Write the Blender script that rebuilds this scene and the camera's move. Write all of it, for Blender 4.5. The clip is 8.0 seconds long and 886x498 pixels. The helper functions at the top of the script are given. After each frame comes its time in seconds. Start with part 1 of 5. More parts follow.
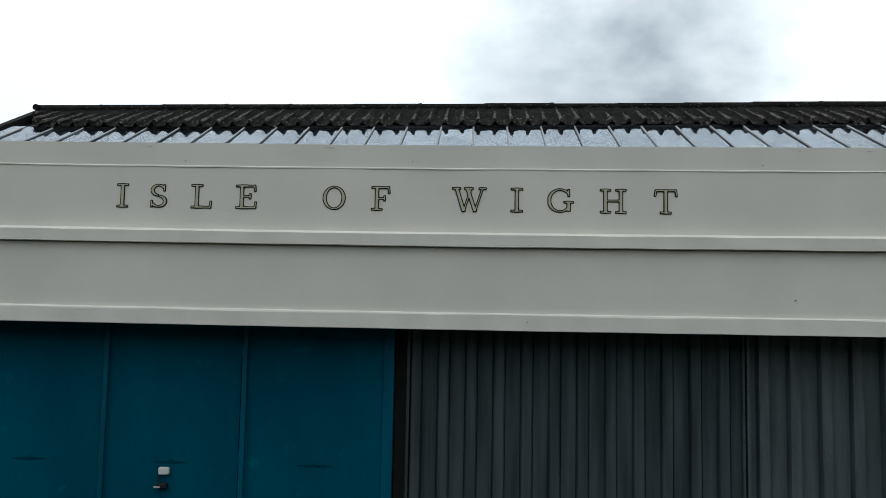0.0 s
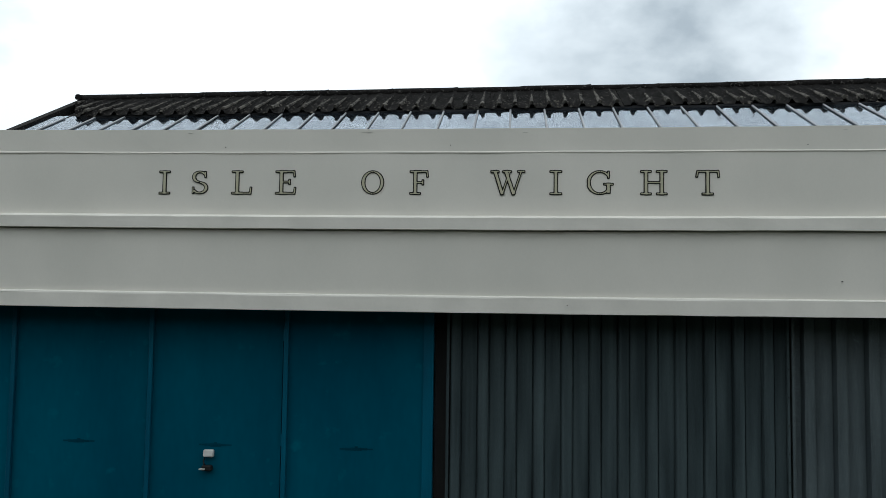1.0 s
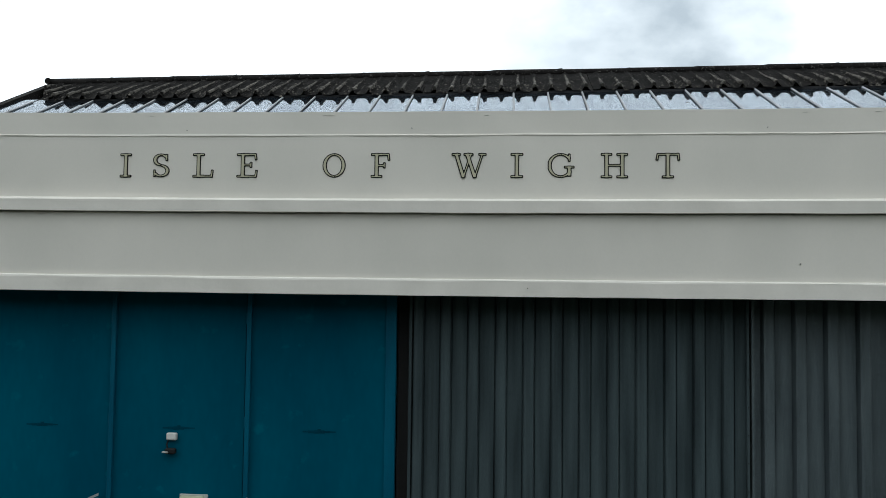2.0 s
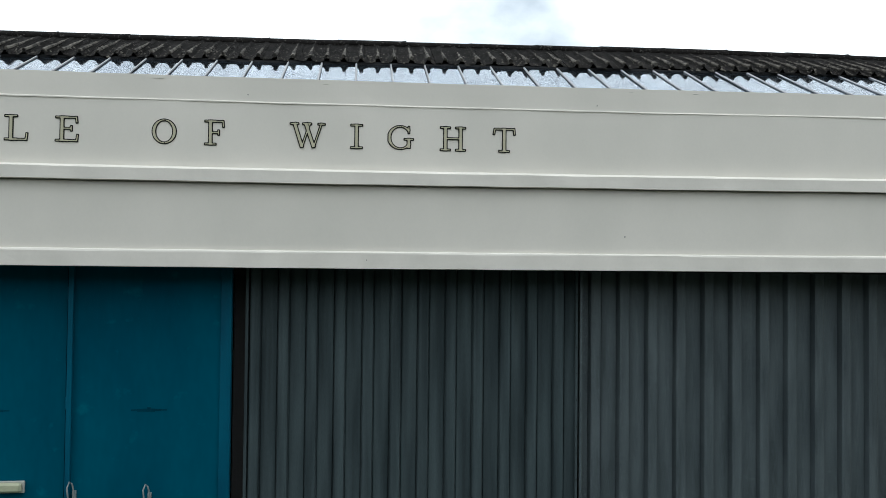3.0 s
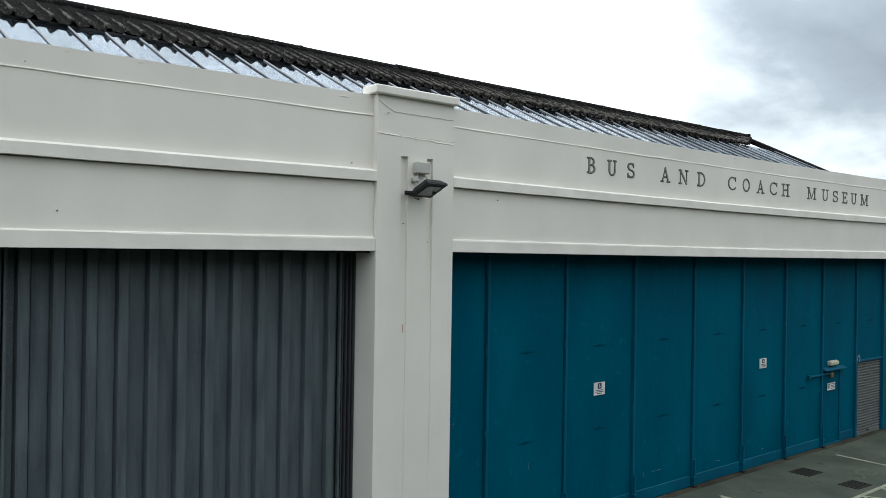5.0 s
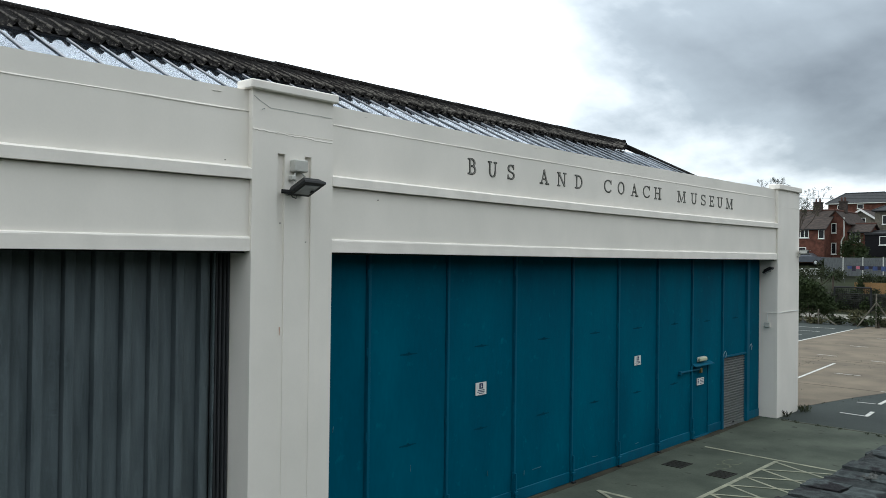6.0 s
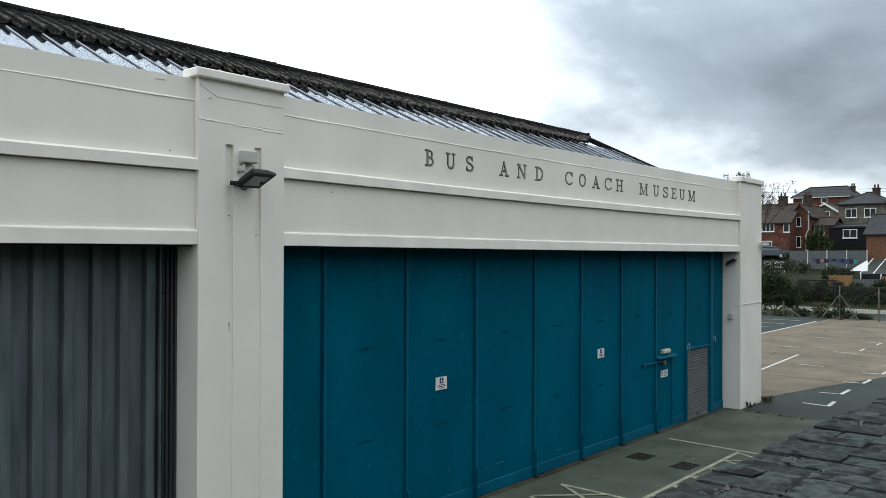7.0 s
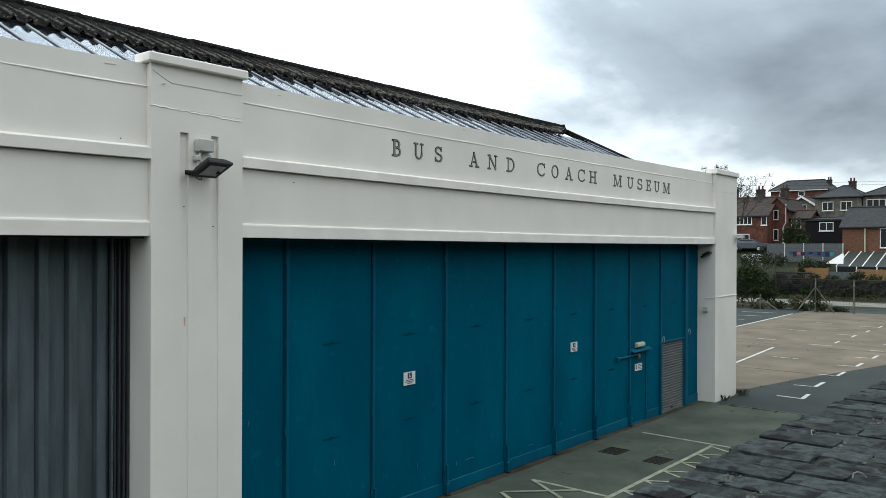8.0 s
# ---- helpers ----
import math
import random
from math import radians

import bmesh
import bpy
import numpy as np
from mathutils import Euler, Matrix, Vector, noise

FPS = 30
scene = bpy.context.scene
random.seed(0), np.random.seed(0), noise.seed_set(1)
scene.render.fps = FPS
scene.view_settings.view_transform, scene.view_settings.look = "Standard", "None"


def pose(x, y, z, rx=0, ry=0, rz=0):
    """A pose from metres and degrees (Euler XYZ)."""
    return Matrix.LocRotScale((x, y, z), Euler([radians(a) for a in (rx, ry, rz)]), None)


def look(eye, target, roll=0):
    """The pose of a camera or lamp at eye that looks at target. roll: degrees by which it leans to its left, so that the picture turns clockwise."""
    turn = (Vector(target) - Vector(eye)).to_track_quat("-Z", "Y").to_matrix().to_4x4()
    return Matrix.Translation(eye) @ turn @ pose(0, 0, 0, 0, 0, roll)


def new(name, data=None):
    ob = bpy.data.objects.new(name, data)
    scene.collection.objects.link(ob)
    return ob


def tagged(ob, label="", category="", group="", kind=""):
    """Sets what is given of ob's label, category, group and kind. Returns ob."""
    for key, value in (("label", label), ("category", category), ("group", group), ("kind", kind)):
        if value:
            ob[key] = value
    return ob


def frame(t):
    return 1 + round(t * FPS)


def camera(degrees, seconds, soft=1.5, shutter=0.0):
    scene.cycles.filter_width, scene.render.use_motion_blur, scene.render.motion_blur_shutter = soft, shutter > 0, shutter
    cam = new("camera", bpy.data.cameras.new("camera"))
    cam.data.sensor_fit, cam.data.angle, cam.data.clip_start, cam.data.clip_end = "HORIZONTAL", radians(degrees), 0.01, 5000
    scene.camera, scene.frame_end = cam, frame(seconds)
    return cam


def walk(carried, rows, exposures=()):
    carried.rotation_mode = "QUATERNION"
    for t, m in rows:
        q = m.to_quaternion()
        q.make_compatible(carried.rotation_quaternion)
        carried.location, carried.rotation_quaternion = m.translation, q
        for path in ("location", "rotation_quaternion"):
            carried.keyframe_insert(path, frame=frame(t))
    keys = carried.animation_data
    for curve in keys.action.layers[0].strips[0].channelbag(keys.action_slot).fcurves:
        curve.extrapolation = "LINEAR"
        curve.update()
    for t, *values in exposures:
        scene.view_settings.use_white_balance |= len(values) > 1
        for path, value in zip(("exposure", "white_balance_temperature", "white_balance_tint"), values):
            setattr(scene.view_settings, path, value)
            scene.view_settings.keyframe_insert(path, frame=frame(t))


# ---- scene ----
cam = camera(56.6, 8.0, soft=0.8)
PATH = [
    (0, (-0.727, -9.666, 5.095), (-0.824, -7.676, 5.268), 1.1),
    (0.5, (-0.788, -9.663, 5.1), (-0.929, -7.674, 5.255), 0.9),
    (1, (-0.78, -9.659, 5.071), (-0.96, -7.672, 5.208), 0.8),
    (2.5, (-0.264, -9.608, 5.001), (-0.391, -7.614, 5.083), 0.7),
    (3, (-0.262, -9.590, 4.985), (-0.064, -7.600, 5.036), 0.6),
    (3.5, (-0.286, -9.529, 4.977), (0.332, -7.627, 5.012), 0.7),
    (4, (-0.113, -9.477, 5.023), (0.861, -7.731, 5.025), 0.8),
    (4.5, (0.108, -9.532, 4.993), (1.218, -7.868, 5.002), 0.7),
    (5, (0.308, -9.538, 5.028), (1.601, -8.011, 5.033), 0.9),
    (6.5, (0.613, -9.502, 4.924), (2.129, -8.199, 4.947), 0.4),
    (7, (0.822, -9.557, 4.894), (2.354, -8.272, 4.907), 0.2),
    (7.5, (1.036, -9.592, 4.875), (2.581, -8.322, 4.869), 0.3),
    (8, (1.226, -9.537, 4.885), (2.787, -8.287, 4.881), 0.2),
]
walk(cam, [(t, look(eye, target, roll)) for t, eye, target, roll in PATH],
     exposures=[(0.0, -0.56, 6080, 4.5), (1.0, -0.52, 6080, 4.5), (2.5, -0.09, 6120, 5), (3.5, 0.14, 6100, 6), (4.5, 0.10, 6080, 6), (6.5, 0.04, 6060, 6.5), (8.0, 0.10, 6030, 5.5)])

# ---- world and sun ----
sky = bpy.data.worlds.new("overcast_sky")
scene.world = sky
sky.use_nodes = True
wn, wl = sky.node_tree.nodes, sky.node_tree.links


def wnode(kind, **values):
    n = wn.new(kind)
    for k, v in values.items():
        n.inputs[k].default_value = v
    return n


def wmath(op, a, b=None):
    n = wn.new("ShaderNodeMath")
    n.operation = op
    for i, v in enumerate((a, b)):
        if v is None:
            continue
        if isinstance(v, (int, float)):
            n.inputs[i].default_value = v
        else:
            wl.new(v, n.inputs[i])
    return n.outputs[0]


bg = wn["Background"]
coord = wn.new("ShaderNodeTexCoord")
split = wn.new("ShaderNodeSeparateXYZ")
wl.new(coord.outputs["Generated"], split.inputs[0])
height = wmath("ADD", wmath("MAXIMUM", split.outputs[2], 0.0), 0.34)
flat = wn.new("ShaderNodeCombineXYZ")
wl.new(wmath("DIVIDE", split.outputs[0], height), flat.inputs[0])
wl.new(wmath("DIVIDE", split.outputs[1], height), flat.inputs[1])
clouds = wnode("ShaderNodeTexNoise", Scale=1.15, Detail=8.0, Roughness=0.52, Distortion=0.15)
wl.new(flat.outputs[0], clouds.inputs["Vector"])
# the cloud cover thickens towards the east and south, away from the veiled sun
east = wmath("SUBTRACT", wmath("MULTIPLY", wmath("POWER", wmath("MAXIMUM", split.outputs[0], 0.0), 6.0), 0.50), 0.08)
billow = wmath("ADD", wmath("MULTIPLY", wmath("SUBTRACT", clouds.outputs["Fac"], 0.5), 1.35), 0.5)
cover = wmath("SUBTRACT", wmath("ADD", billow, 0.11), east)
low = wmath("SUBTRACT", wmath("MULTIPLY", wmath("MAXIMUM", wmath("SUBTRACT", 0.15, split.outputs[2]), 0.0), 2.6), 0.03)
cover = wmath("ADD", cover, low)


def cloud_mass(azimuth, elevation, spread, thickness):
    """A broad bank (negative: darker) or a bright thinning (positive) of the cloud cover round one direction of the sky."""
    a, e = radians(azimuth), radians(elevation)
    dot = wn.new("ShaderNodeVectorMath")
    dot.operation = "DOT_PRODUCT"
    dot.inputs[1].default_value = (math.sin(a) * math.cos(e), math.cos(a) * math.cos(e), math.sin(e))
    wl.new(coord.outputs["Generated"], dot.inputs[0])
    fall = wmath("EXPONENT", wmath("MULTIPLY", wmath("SUBTRACT", dot.outputs["Value"], 1.0), 1 / radians(spread) ** 2))
    return wmath("MULTIPLY", fall, thickness)


for bank in ((30, 15, 12, 0.28), (46, 14, 8, 0.14), (-22, 16, 10, 0.16), (10, 19, 9, -0.24), (2, 21, 6, -0.10), (20, 18, 4, -0.10), (72, 12, 9, 0.03), (76, 5, 4, 0.10)):
    cover = wmath("ADD", cover, cloud_mass(*bank))
ramp = wn.new("ShaderNodeValToRGB")
ramp.color_ramp.elements[0].position, ramp.color_ramp.elements[0].color = 0.10, (0.20, 0.215, 0.235, 1)
ramp.color_ramp.elements[1].position, ramp.color_ramp.elements[1].color = 0.61, (1.62, 1.64, 1.64, 1)
mid = ramp.color_ramp.elements.new(0.42)
mid.color = (0.63, 0.68, 0.715, 1)
wl.new(cover, ramp.inputs[0])
nishita = wn.new("ShaderNodeTexSky")
nishita.sky_type, nishita.sun_disc = "NISHITA", False
nishita.sun_elevation, nishita.sun_rotation = radians(55), radians(-35)
mixer = wn.new("ShaderNodeMix")
mixer.data_type = "RGBA"
mixer.blend_type = "ADD"
mixer.inputs["Factor"].default_value = 0.02
wl.new(ramp.outputs[0], mixer.inputs["A"])
wl.new(nishita.outputs[0], mixer.inputs["B"])
wl.new(mixer.outputs["Result"], bg.inputs[0])
# an overcast dome is brighter overhead than at the horizon, and brightest round the veiled sun
glow = wmath("ADD", wmath("MULTIPLY", split.outputs[1], 0.20), wmath("MULTIPLY", split.outputs[2], 0.62))
wl.new(wmath("MAXIMUM", wmath("ADD", glow, 0.60), 0.2), bg.inputs[1])

sun = new("sun", bpy.data.lights.new("sun", "SUN"))
sun.data.energy, sun.data.angle, sun.data.color = 0.3, radians(30), (1.0, 0.96, 0.9)
sun.matrix_world = look((-14, 20, 36), (0, 0, 0))


# ---- materials ----
def material(name, base, dark=None, scale=3.0, rough=0.6, rough2=None, metal=0.0, bump=0.1, grain=60.0, stretch=(1, 1, 1),
             spread=(0.35, 0.7), vary=0.0, spec=0.5, fine=0.25, fleck=None, fleck_at=0.66, fleck_scale=25.0, fleck_soft=0.05):
    """Two colours mixed by large noise, fine grain in tone and relief, optional flecks, optional variation between objects."""
    m = bpy.data.materials.new(name)
    m.use_nodes = True
    n, l = m.node_tree.nodes, m.node_tree.links
    p = n["Principled BSDF"]
    dark = dark or tuple(c * 0.75 for c in base)
    tc = n.new("ShaderNodeTexCoord")
    mp = n.new("ShaderNodeMapping")
    mp.inputs["Scale"].default_value = stretch
    l.new(tc.outputs["Object"], mp.inputs[0])
    where = tc.outputs["Object"]
    if vary:
        shift = n.new("ShaderNodeObjectInfo")
        far = n.new("ShaderNodeVectorMath")
        far.operation = "MULTIPLY_ADD"
        far.inputs[1].default_value = (37.0, 61.0, 83.0)
        l.new(shift.outputs["Random"], far.inputs[0])
        l.new(tc.outputs["Object"], far.inputs[2])
        where = far.outputs[0]
        l.new(where, mp.inputs[0])
    big = n.new("ShaderNodeTexNoise")
    big.inputs["Scale"].default_value, big.inputs["Detail"].default_value = scale, 6.0
    small = n.new("ShaderNodeTexNoise")
    small.inputs["Scale"].default_value, small.inputs["Detail"].default_value = grain, 4.0
    for t in (big, small):
        l.new(mp.outputs[0], t.inputs["Vector"])
    r = n.new("ShaderNodeValToRGB")
    e = r.color_ramp.elements
    e[0].position, e[0].color, e[1].position, e[1].color = spread[0], (*dark, 1), spread[1], (*base, 1)
    l.new(big.outputs["Fac"], r.inputs[0])
    g = n.new("ShaderNodeMapRange")
    g.inputs["To Min"].default_value, g.inputs["To Max"].default_value = 1 - fine, 1 + fine
    l.new(small.outputs["Fac"], g.inputs["Value"])
    value = g.outputs[0]
    if vary:
        info = n.new("ShaderNodeObjectInfo")
        v = n.new("ShaderNodeMapRange")
        v.inputs["To Min"].default_value, v.inputs["To Max"].default_value = 1 - vary, 1 + vary
        l.new(info.outputs["Random"], v.inputs["Value"])
        mm = n.new("ShaderNodeMath")
        mm.operation = "MULTIPLY"
        l.new(v.outputs[0], mm.inputs[0])
        l.new(value, mm.inputs[1])
        value = mm.outputs[0]
    mul = n.new("ShaderNodeMix")
    mul.data_type, mul.blend_type = "RGBA", "MULTIPLY"
    mul.inputs["Factor"].default_value = 1.0
    l.new(r.outputs[0], mul.inputs["A"])
    l.new(value, mul.inputs["B"])
    colour = mul.outputs["Result"]
    if fleck:
        f = n.new("ShaderNodeTexNoise")
        f.inputs["Scale"].default_value, f.inputs["Detail"].default_value = fleck_scale, 3.0
        l.new(where, f.inputs["Vector"])
        fr = n.new("ShaderNodeMapRange")
        fr.inputs["From Min"].default_value, fr.inputs["From Max"].default_value = fleck_at, fleck_at + fleck_soft
        l.new(f.outputs["Fac"], fr.inputs["Value"])
        fm = n.new("ShaderNodeMix")
        fm.data_type = "RGBA"
        l.new(fr.outputs[0], fm.inputs["Factor"])
        l.new(colour, fm.inputs["A"])
        fm.inputs["B"].default_value = (*fleck, 1)
        colour = fm.outputs["Result"]
    l.new(colour, p.inputs["Base Color"])
    rr = n.new("ShaderNodeMapRange")
    rr.inputs["To Min"].default_value, rr.inputs["To Max"].default_value = rough, rough2 or min(1, rough + 0.2)
    l.new(big.outputs["Fac"], rr.inputs["Value"])
    l.new(rr.outputs[0], p.inputs["Roughness"])
    p.inputs["Metallic"].default_value = metal
    p.inputs["Specular IOR Level"].default_value = spec
    if bump:
        b = n.new("ShaderNodeBump")
        b.inputs["Strength"].default_value, b.inputs["Distance"].default_value = bump, 0.01
        l.new(small.outputs["Fac"], b.inputs["Height"])
        l.new(b.outputs[0], p.inputs["Normal"])
    return m


CREAM = material("cream_masonry_paint", (0.81, 0.77, 0.70), (0.72, 0.69, 0.625), 0.7, 0.65, bump=0.03, grain=35, stretch=(1, 1, 0.75), fine=0.02)
CREAM_EDGE = material("cream_paint_on_mouldings", (0.83, 0.79, 0.72), (0.74, 0.705, 0.64), 2.0, 0.6, bump=0.06, grain=30, fine=0.03)
FLAKE = material("bared_render", (0.62, 0.60, 0.545), (0.52, 0.50, 0.455), 9.0, 0.9, bump=0.2, spec=0.1)
RUST = material("faint_rust_stain", (0.58, 0.40, 0.31), (0.62, 0.52, 0.44), 9.0, 0.8, bump=0, spec=0.1)
TEAL = material("teal_door_paint", (0.0, 0.097, 0.154), (0.0, 0.070, 0.118), 1.1, 0.55, bump=0.08, grain=14, stretch=(1, 1, 0.35), fine=0.14, spec=0.05,
                fleck=(0.004, 0.125, 0.185), fleck_at=0.64, fleck_scale=5, fleck_soft=0.16)
TEAL_EDGE = material("teal_paint_on_frames", (0.0, 0.106, 0.176), (0.0, 0.070, 0.124), 3.0, 0.45, bump=0.1, grain=40, stretch=(1, 1, 0.3), fine=0.12, spec=0.18)
SCUFF = material("bared_primer", (0.10, 0.22, 0.27), (0.03, 0.13, 0.18), 20.0, 0.7, bump=0, spec=0.1)
# darker teal that paints the shade of the pressed slots
TEAL_SLOT_SHADE = material("teal_slot_shade", (0.0, 0.052, 0.088), None, 8.0, 0.6, bump=0.1, spec=0.05)
GALV = material("dark_weathered_steel_sheet", (0.080, 0.108, 0.116), (0.036, 0.050, 0.055), 2.4, 0.42, 0.62, metal=0.03, bump=0.14, grain=90, stretch=(3, 1, 0.18), fine=0.32, spec=0.12)
# spangled steel; base paler than GALV and bright flecks paint in the ribs' sheen
GALV_PALE = material("spangled_sheet_painted_sheen", (0.106, 0.132, 0.141), (0.052, 0.067, 0.073), 2.5, 0.32, 0.46, metal=0.15, bump=0.5, grain=130, stretch=(2.4, 1, 0.35), fine=0.42,
                     fleck=(0.20, 0.25, 0.272), fleck_at=0.50, fleck_scale=105, fleck_soft=0.22)
TRACK = material("dark_steel_track", (0.035, 0.038, 0.042), None, 6.0, 0.5, bump=0.05)
ROLLER = material("grey_roller_shutter", (0.165, 0.17, 0.165), (0.125, 0.13, 0.128), 2.0, 0.5, bump=0.05, fine=0.08)
# glass rooflights, drawn as tinted mirror metal to carry the sky's reflection
ROOF_PANE = material("roof_glass_as_mirror_metal", (0.45, 0.52, 0.60), (0.34, 0.41, 0.49), 1.1, 0.035, 0.10, metal=0.95, bump=0.0, grain=5, stretch=(1, 0.5, 1), fine=0.05, vary=0.08,
                fleck=(0.07, 0.075, 0.07), fleck_at=0.70, fleck_scale=9)
SEAM = material("roof_seam_metal", (0.30, 0.31, 0.33), (0.18, 0.19, 0.20), 4.0, 0.35, metal=0.5, bump=0.1, fine=0.2)
CEMENT = material("mossy_corrugated_cement", (0.021, 0.019, 0.018), (0.007, 0.0065, 0.006), 3.5, 0.85, bump=0.6, grain=30, fine=0.45, vary=0.18,
                  fleck=(0.14, 0.13, 0.12), fleck_at=0.60, fleck_scale=27, fleck_soft=0.14, spec=0.1)
LICHEN = material("lichen_grown_cement", (0.125, 0.115, 0.100), (0.024, 0.022, 0.020), 9.0, 0.85, bump=0.8, grain=30, fine=0.5, vary=0.25, spread=(0.38, 0.62), spec=0.12)
DARKTRIM = material("dark_roof_trim", (0.018, 0.019, 0.022), None, 4.0, 0.7, bump=0.3)
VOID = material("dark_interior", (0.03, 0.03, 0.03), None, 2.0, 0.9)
OUTLINE = material("dark_letter_outline", (0.018, 0.018, 0.014), None, 8.0, 0.6, bump=0, spec=0.2)
GOLD = material("dull_gold_letter_face", (0.55, 0.52, 0.375), (0.47, 0.45, 0.32), 6.0, 0.45, bump=0, fine=0.05)
SLATE = material("dark_grey_letter_face", (0.27, 0.265, 0.23), (0.20, 0.195, 0.17), 6.0, 0.5, bump=0, fine=0.05)
BLACK = material("black_metal", (0.016, 0.017, 0.018), None, 9.0, 0.5, bump=0.05, spec=0.25)
LENS = material("lamp_glass", (0.20, 0.22, 0.23), None, 3.0, 0.15, bump=0, fine=0.03)
WHITE = material("white_plastic", (0.75, 0.75, 0.72), (0.66, 0.66, 0.62), 6.0, 0.4, bump=0.02, fine=0.05)
GREYBOX = material("pale_grey_plastic", (0.52, 0.52, 0.48), (0.44, 0.44, 0.40), 6.0, 0.5, bump=0.02, fine=0.05)
PALEGREEN = material("pale_green_lamp_cover", (0.50, 0.52, 0.36), (0.42, 0.44, 0.30), 6.0, 0.4, bump=0.02, fine=0.05)
BLUE = material("dark_blue_print", (0.02, 0.035, 0.10), None, 6.0, 0.5, bump=0)
STEEL = material("pale_steel", (0.50, 0.52, 0.52), (0.36, 0.38, 0.38), 8.0, 0.35, metal=0.4, bump=0.05)
BRASS = material("brass_lock", (0.36, 0.27, 0.10), None, 8.0, 0.35, metal=0.6, bump=0.05)
APRON = material("concrete_yard", (0.094, 0.108, 0.082), (0.052, 0.062, 0.047), 0.8, 0.85, bump=0.25, grain=18, fine=0.16, fleck=(0.045, 0.048, 0.038), fleck_at=0.665, fleck_scale=2.6, fleck_soft=0.05, spec=0.18)
ASPHALT = material("worn_asphalt", (0.046, 0.055, 0.050), (0.030, 0.037, 0.034), 0.5, 0.85, bump=0.4, grain=40, fine=0.25, spec=0.18)
TAN = material("tan_concrete_car_park", (0.176, 0.146, 0.106), (0.112, 0.094, 0.070), 0.5, 0.9, bump=0.25, grain=16, fine=0.15, fleck=(0.075, 0.065, 0.05), fleck_at=0.67, fleck_scale=1.3, spec=0.18)
LINE_W = material("white_road_paint", (0.55, 0.55, 0.51), (0.36, 0.36, 0.33), 5.0, 0.7, bump=0.1, grain=25, fine=0.15)
LINE_Y = material("faded_yellow_road_paint", (0.36, 0.36, 0.255), (0.19, 0.195, 0.14), 3.0, 0.7, bump=0.1, grain=25, fine=0.25)
LINE_FAINT = material("worn_yellow_paint", (0.155, 0.158, 0.108), (0.082, 0.093, 0.070), 9.0, 0.8, bump=0.2, fine=0.3, spec=0.1)
JOINT = material("dark_joint_dirt", (0.075, 0.068, 0.048), (0.035, 0.033, 0.025), 1.2, 0.95, bump=0.4, spec=0.1)
IRON = material("cast_iron_cover", (0.026, 0.026, 0.021), None, 9.0, 0.7, bump=0.5, grain=25, spec=0.18)
GROUND = material("rough_grass_ground", (0.028, 0.034, 0.016), (0.015, 0.018, 0.009), 0.4, 0.95, bump=0.5, grain=8, fine=0.4, spec=0.18)
BRICKTOP = material("blackened_wall_brick", (0.052, 0.061, 0.060), (0.018, 0.022, 0.022), 34.0, 0.78, bump=0.7, grain=240, fine=0.6, vary=0.34, spread=(0.34, 0.62),
                    fleck=(0.011, 0.011, 0.012), fleck_at=0.54, fleck_scale=11, fleck_soft=0.08, spec=0.12)
MORTAR = material("crumbling_mortar", (0.040, 0.043, 0.040), (0.010, 0.011, 0.011), 14.0, 0.95, bump=1.0, grain=60, fine=0.5, spec=0.18)
LUMP = material("pale_mortar_lumps", (0.115, 0.118, 0.110), (0.035, 0.037, 0.035), 60.0, 0.95, bump=0.6, spec=0.1)
REDBRICK = material("red_house_brick", (0.138, 0.060, 0.042), (0.070, 0.032, 0.024), 2.2, 0.9, bump=0.3, grain=9, fine=0.45, spec=0.12)
BROWNBRICK = material("brown_house_brick", (0.175, 0.090, 0.056), (0.105, 0.054, 0.035), 3.5, 0.9, bump=0.3, grain=9, stretch=(1, 1, 2.5), fine=0.5, spec=0.12)
STONEWALL = material("grey_stone_render", (0.185, 0.170, 0.135), (0.085, 0.080, 0.064), 1.6, 0.9, bump=0.3, grain=7, fine=0.45, spec=0.12)
TILES = material("weathered_roof_tiles", (0.072, 0.056, 0.048), (0.028, 0.024, 0.021), 2.4, 0.8, bump=0.4, grain=10, fine=0.3, stretch=(1, 1, 2.5), spec=0.18)
SLATES = material("grey_slate_roof", (0.044, 0.045, 0.046), (0.018, 0.019, 0.020), 2.4, 0.6, bump=0.3, grain=10, fine=0.25, stretch=(1, 1, 2.5), spec=0.18)
RIDGETILE = material("red_ridge_tiles", (0.10, 0.052, 0.04), None, 3.0, 0.8, bump=0.2, spec=0.18)
BLACKCLAD = material("black_boarding", (0.009, 0.0095, 0.011), (0.006, 0.006, 0.007), 1.5, 0.7, bump=0.2, stretch=(1, 1, 6), spec=0.18)
PANE = material("dark_window_glass", (0.012, 0.014, 0.016), None, 1.5, 0.12, bump=0, fine=0.02, spec=0.25)
ORANGEWOOD = material("new_fence_wood", (0.27, 0.155, 0.06), (0.20, 0.115, 0.045), 3.0, 0.8, bump=0.2, stretch=(1, 8, 1), fine=0.15)
GREYWOOD = material("grey_fence_panels", (0.125, 0.135, 0.138), (0.085, 0.092, 0.094), 2.0, 0.85, bump=0.2, stretch=(1, 6, 1), fine=0.15, spec=0.18)
RUBBLE = material("rubble_stone_wall", (0.046, 0.047, 0.037), (0.014, 0.015, 0.011), 2.2, 0.95, bump=0.8, grain=6, fine=0.5, spec=0.12)
BARK = material("bark", (0.09, 0.075, 0.06), None, 6.0, 0.95, bump=0.6, spec=0.18)
PALEPATH = material("pale_worn_path", (0.215, 0.205, 0.175), (0.15, 0.145, 0.12), 0.6, 0.9, bump=0.2, grain=14, fine=0.15, spec=0.15)
